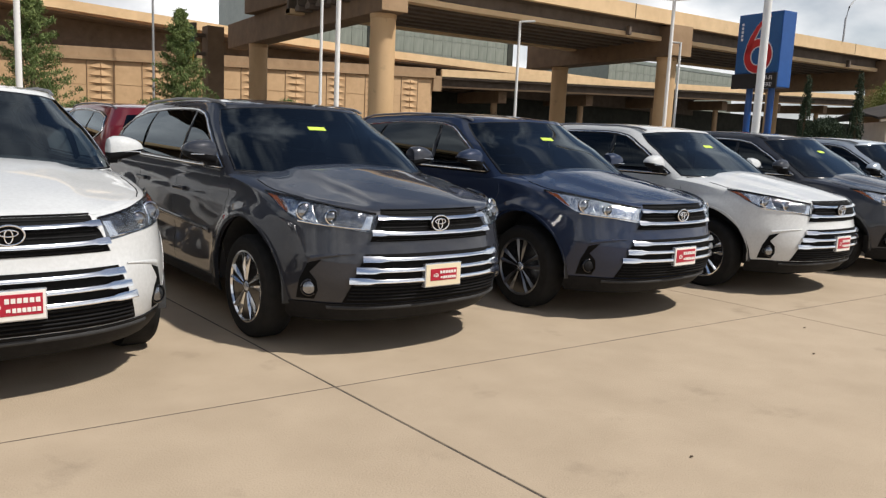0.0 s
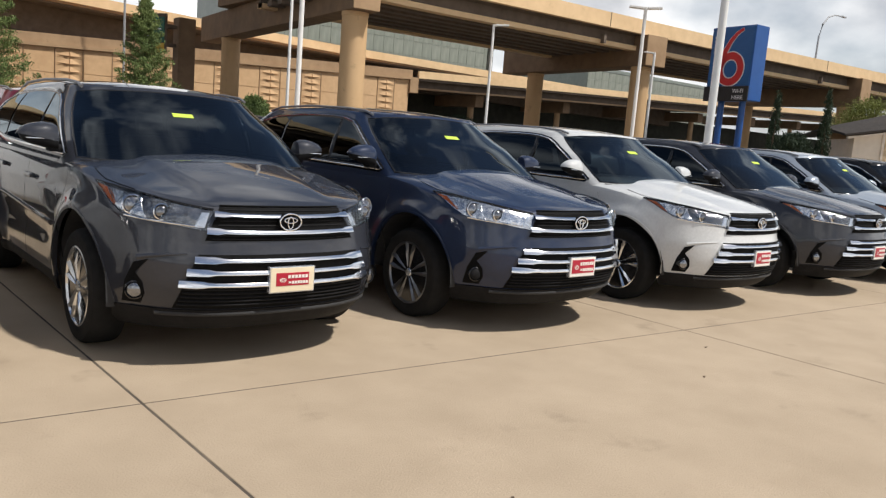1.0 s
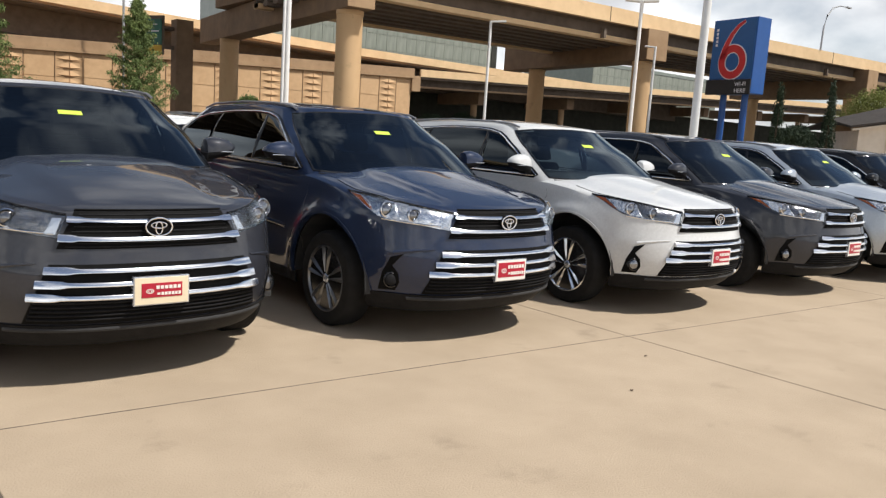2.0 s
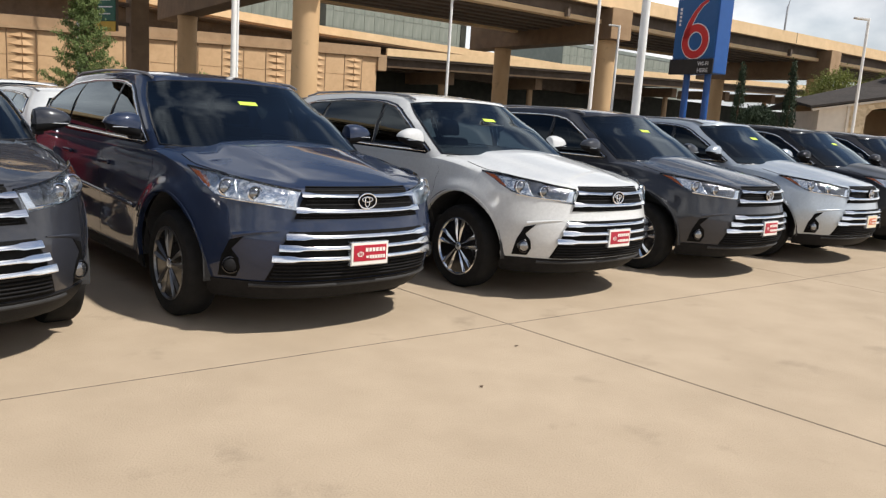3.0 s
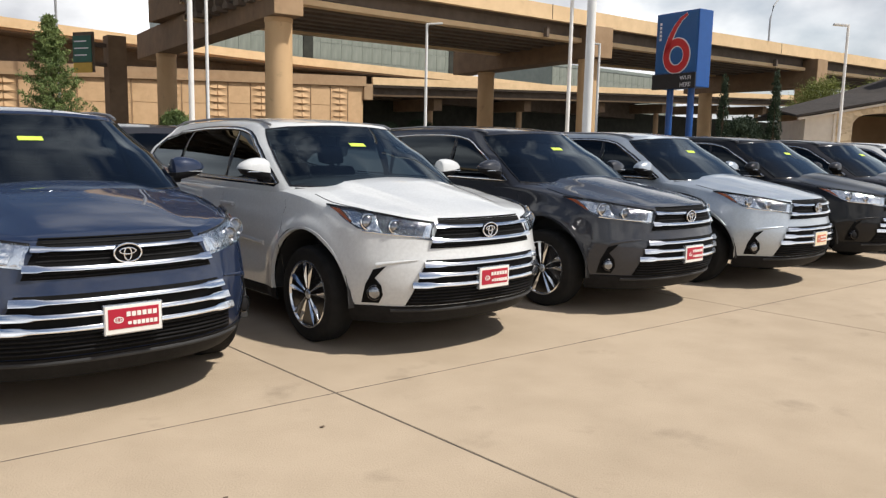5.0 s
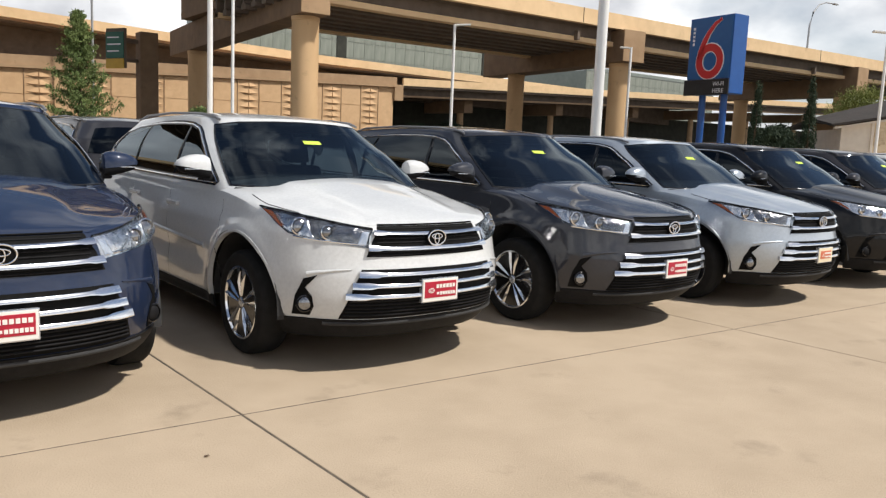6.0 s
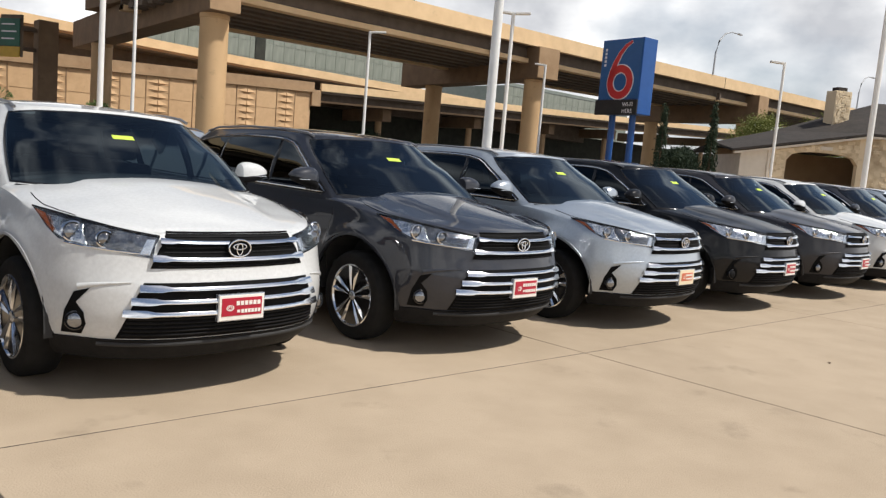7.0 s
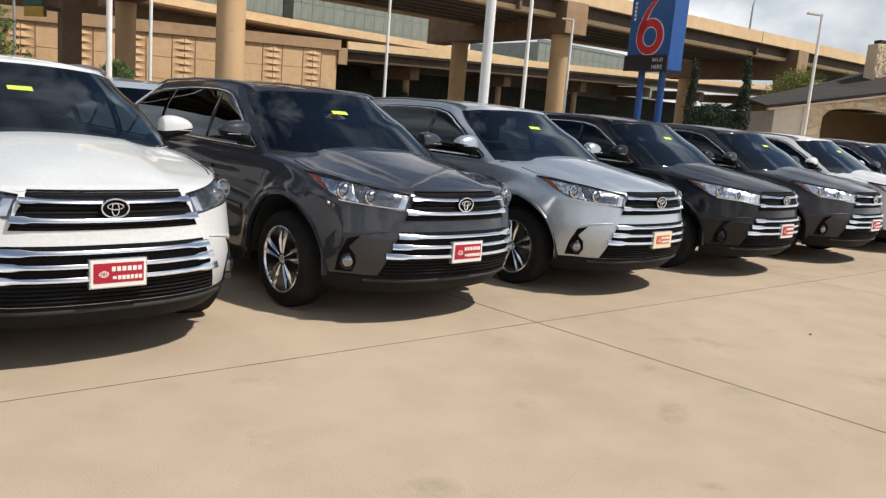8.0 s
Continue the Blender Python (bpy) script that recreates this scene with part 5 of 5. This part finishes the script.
    part("steering_wheel", tube([(0.37 + 0.17 * math.cos(t), 1.86 + 0.05 * math.sin(t), 1.06 + 0.17 * math.sin(t)) for t in [math.tau * i / 20 for i in range(21)]], 0.014, 6), M["cabin"], car, smooth=True)
    for x, y in ((-0.37, 2.05), (0.37, 2.05), (-0.40, 3.0), (0.40, 3.0)):
        part("seat", seat_bm(x, y), M["fabric"], car, "grey seat with headrest", smooth=True)
    part("cabin_floor", box(-0.82, 0.82, 1.25, 4.5, 0.55, 0.60), M["cabin"], car)
    part("headliner", box(-0.58, 0.58, 2.1, 4.1, 1.60, 1.615, 0.005), M["cabin"], car)
    part("rear_view_mirror", box(-0.12, 0.12, 1.80, 1.825, 1.50, 1.565, 0.012), M["cabin"], car)
    part("underbody", box(-0.72, 0.72, 0.45, 4.6, 0.29, 0.50), M["cabin"], car)
    # window sticker, printed bars in two lines
    st = part("price_sticker", sticker_bm(-0.028, 0.69, 0.0636, 0.053), M["sticker"], car, "yellow paper sticker")
    bm = bmesh.new()
    for h in (0.705, 0.675):
        ribbon(cab_wall, [(-0.052, h), (-0.006, h)], 0.010, -0.0035, 0.002, bm=bm)
    part("sticker_bars", bm, M["ink"], st)
    return car


HOOD_EDGE = curve_of((0.06, 0.425), (0.12, 0.52), (0.19, 0.605), (0.32, 0.715), (0.55, 0.82), (0.77, 0.862), (1.0, 0.85), (1.2, 0.79))


def hood_bm():
    """The hood: one smooth panel with a rolled edge, lying on the body."""
    bm = bmesh.new()
    nu, nv = 36, 30
    rows = []
    for j in range(nv + 1):
        v = j / nv
        y0 = 0.055 + 1.145 * v
        half = HOOD_EDGE(y0 + 0.02)
        row = []
        for i in range(nu + 1):
            u = -1 + 2 * i / nu
            x = half * u
            y = y0 + 0.035 * u * u * (1 - v) + 0.05 * (u * u) * v
            rim = min(1, (1 - abs(u)) / 0.05, (v + 0.001) / 0.02)
            row.append(bm.verts.new((x, y, hood_z(x, y) + 0.008 * max(0, rim) - 0.004)))
        rows.append(row)
    for r0, r1 in zip(rows, rows[1:]):
        for i in range(nu):
            bm.faces.new((r0[i], r0[i + 1], r1[i + 1], r1[i]))
    bmesh.ops.recalc_face_normals(bm, faces=bm.faces[:])
    return bm


def sticker_bm(a, h, da, dh):
    return patch(cab_wall, [(a - da / 2, h - dh / 2), (a + da / 2, h - dh / 2), (a + da / 2, h + dh / 2), (a - da / 2, h + dh / 2)], 0.0065, 3, 2, 0.001)


def arch_bm(s, yc):
    bm = bmesh.new()
    rings = []
    for i in range(33):
        t = math.pi * (-0.02 + 1.04 * i / 32)
        c, d = math.cos(t), math.sin(t)
        ring = []
        for r, o in ((ARCH - 0.012, -0.03), (ARCH - 0.008, 0.001), (ARCH + 0.008, 0.003), (ARCH + 0.014, -0.012)):
            y, z = yc + r * c, max(0.33, HUB_Z + r * d)
            q = side_a(y, z)
            if q < 1:
                k = 1 - (y - TIP(z)) / BOW
                q = 2 / math.pi * math.acos(min(1, max(0, k) ** (BOW_N / 2)))
            p = body_wall(s * q, z)
            ring.append(bm.verts.new((p.x + s * o, y, z)))
        rings.append(ring)
    for r0, r1 in zip(rings, rings[1:]):
        for k in range(3):
            bm.faces.new((r0[k], r1[k], r1[k + 1], r0[k + 1]))
    bmesh.ops.recalc_face_normals(bm, faces=bm.faces[:])
    return bm


PAINTED = ("body", "hood", "cabin_shell", "mirror", "door_handle", "bumper_crease", "side_moulding", "arch_lip")
suv = build_suv()


def base_name(ob):
    return ob.name.split(".")[0]


def override(ob, mat):
    ob.material_slots[0].link = "OBJECT"
    ob.material_slots[0].material = mat


def dress(car, paint_name, label, rims="chrome", fog=True, plate="plate_red", border="plate_white", lamps="housing_dark", small_panel=False):
    tagged(car, label, "car", "row of parked SUVs")
    for ob in car.children_recursive:
        k = base_name(ob)
        if small_panel and k in ("plate_panel", "plate_bar", "plate_oval"):
            ob.scale = (0.84, 1.0, 0.74)
            ob.location.z += 0.563 * 0.26
        if k in PAINTED:
            override(ob, M[paint_name])
        elif k == "rim" and rims != "chrome":
            override(ob, M[rims])
        elif k == "fog_lens" and not fog:
            override(ob, M["plastic"])
        elif k == "plate_panel" and plate != "plate_red":
            override(ob, M[plate])
        elif k == "plate_border" and border != "plate_white":
            override(ob, M[border])
        elif k == "headlight" and lamps != "housing_dark":
            override(ob, M[lamps])


ROW = [
    (-5.15, 0.24, "white", "white pearl SUV parked nose-out on pale concrete", {}),
    (-2.549, 0.111, "graphite", "graphite grey SUV with cream dealer plate, parked nose-out", {"border": "plate_cream", "small_panel": True}),
    (0.0, 0.0, "navy", "slate blue SUV with dark wheels and no fog lamps", {"rims": "rim_dark", "fog": False, "lamps": "housing"}),
    (2.604, -0.086, "white", "white pearl SUV with chrome wheels, parked nose-out", {}),
    (5.14, -0.15, "graphite", "graphite grey SUV with chrome wheels and red plate", {}),
    (7.62, -0.20, "silver", "silver SUV with orange dealer plate, parked nose-out", {"plate": "plate_orange", "border": "plate_cream", "small_panel": True}),
    (10.15, -0.20, "black", "black SUV with bright headlamps, parked nose-out", {"fog": False, "rims": "rim_dark", "lamps": "housing"}),
    (12.70, -0.22, "umber", "grey-brown SUV in the row, parked nose-out", {"lamps": "housing"}),
    (15.25, -0.24, "white", "white SUV towards the far end of the row", {}),
    (17.80, -0.26, "graphite", "graphite SUV towards the far end of the row", {}),
    (20.35, -0.28, "silver", "silver SUV at the far end of the row", {}),
]
PARKED = 2.2  # the cars stand along the cross joints
cars = [suv]
for x, y, *_ in ROW[1:]:
    cars.append(copy_thing(suv, pose(x, y, 0, 0, 0, PARKED)))
suv.matrix_basis = pose(ROW[0][0], ROW[0][1], 0, 0, 0, PARKED)
for car, (_, _, paint_name, label, opts) in zip(cars, ROW):
    dress(car, paint_name, label, **opts)

# the next row, parked with their tails towards the first
TAILS = [(-7.2, "graphite"), (-4.75, "white"), (-2.35, "maroon"), (0.10, "white"), (2.55, "umber"), (5.0, "silver"), (7.45, "black"), (9.85, "white"), (13.0, "graphite"), (15.5, "silver"), (18.0, "white")]
for x, paint_name in TAILS:
    low = 0.91 if x == 0.10 else 1.0
    car = copy_thing(suv, pose(x - 0.25, 10.75, 0, 0, 0, 180 + PARKED) @ Matrix.Diagonal((1, 1, low, 1)))
    dress(car, paint_name, paint_name.replace("umber", "dark grey") + " car parked tail to tail behind the first row")

# the row behind that, facing this way
BEHIND = [(-7.0, "graphite"), (-4.3, "black"), (-1.7, "silver"), (1.0, "white"), (3.7, "black"), (6.4, "silver"), (9.0, "graphite"), (14.2, "white"), (16.9, "black")]
for x, paint_name in BEHIND:
    car = copy_thing(suv, pose(x, 13.2, 0, 0, 0, PARKED))
    dress(car, paint_name, paint_name + " SUV parked in the row behind", lamps="housing")


# ---- concrete slabs of the car park ----
SLAB = 4.63


def joint_point(i, j):
    """Where cross joint i meets long joint j."""
    y = -0.345 + SLAB * j
    x = -3.525 + 4.64 * i - 0.052 * (SLAB * j)
    return Vector((x, y - 0.021 * (x + 3.5) + 0.07, 0))


for i in range(-5, 14):
    for j in range(-7, 6):
        a, b, c, d = joint_point(i, j), joint_point(i + 1, j), joint_point(i + 1, j + 1), joint_point(i, j + 1)
        mid = (a + b + c + d) / 4
        bm = bmesh.new()
        low, edge, top = [], [], []
        for p, sx, sy in ((a, 1, 1), (b, -1, 1), (c, -1, -1), (d, 1, -1)):
            p = p - mid
            low.append(bm.verts.new(p + Vector((sx * 0.008, sy * 0.008, -0.04))))
            edge.append(bm.verts.new(p + Vector((sx * 0.008, sy * 0.008, -0.002))))
            top.append(bm.verts.new(p + Vector((sx * 0.011, sy * 0.011, 0))))
        bm.faces.new(top)
        for k in range(4):
            n = (k + 1) % 4
            bm.faces.new((low[k], low[n], edge[n], edge[k]))
            bm.faces.new((edge[k], edge[n], top[n], top[k]))
        bm.faces.new(list(reversed(low)))
        ob = part("slab", bm, M["concrete"], lot)
        ob.location = mid

# dry leaves and grit on the concrete
rng = random.Random(4)
for k in range(8):
    x, y = rng.uniform(-5, 9), rng.uniform(-3.2, -0.7)
    bm = bmesh.new()
    s = rng.uniform(0.010, 0.02)
    vs = [bm.verts.new((s * math.cos(t) * (1 if q % 2 else 0.55), s * 0.6 * math.sin(t), 0.004 + 0.008 * rng.random())) for q, t in enumerate([math.tau * u / 8 for u in range(8)])]
    bm.faces.new(vs)
    ext = bmesh.ops.extrude_face_region(bm, geom=bm.faces[:])
    for v in ext["geom"]:
        if isinstance(v, bmesh.types.BMVert):
            v.co.z -= 0.004
    bmesh.ops.recalc_face_normals(bm, faces=bm.faces[:])
    ob = part("dry_leaf", bm, M["bark"])
    ob.matrix_basis = pose(x, y, 0.001, 0, 0, rng.uniform(0, 360))
    tagged(ob, "small brown dry leaf lying on the concrete", "leaf", "dry leaves on the concrete")
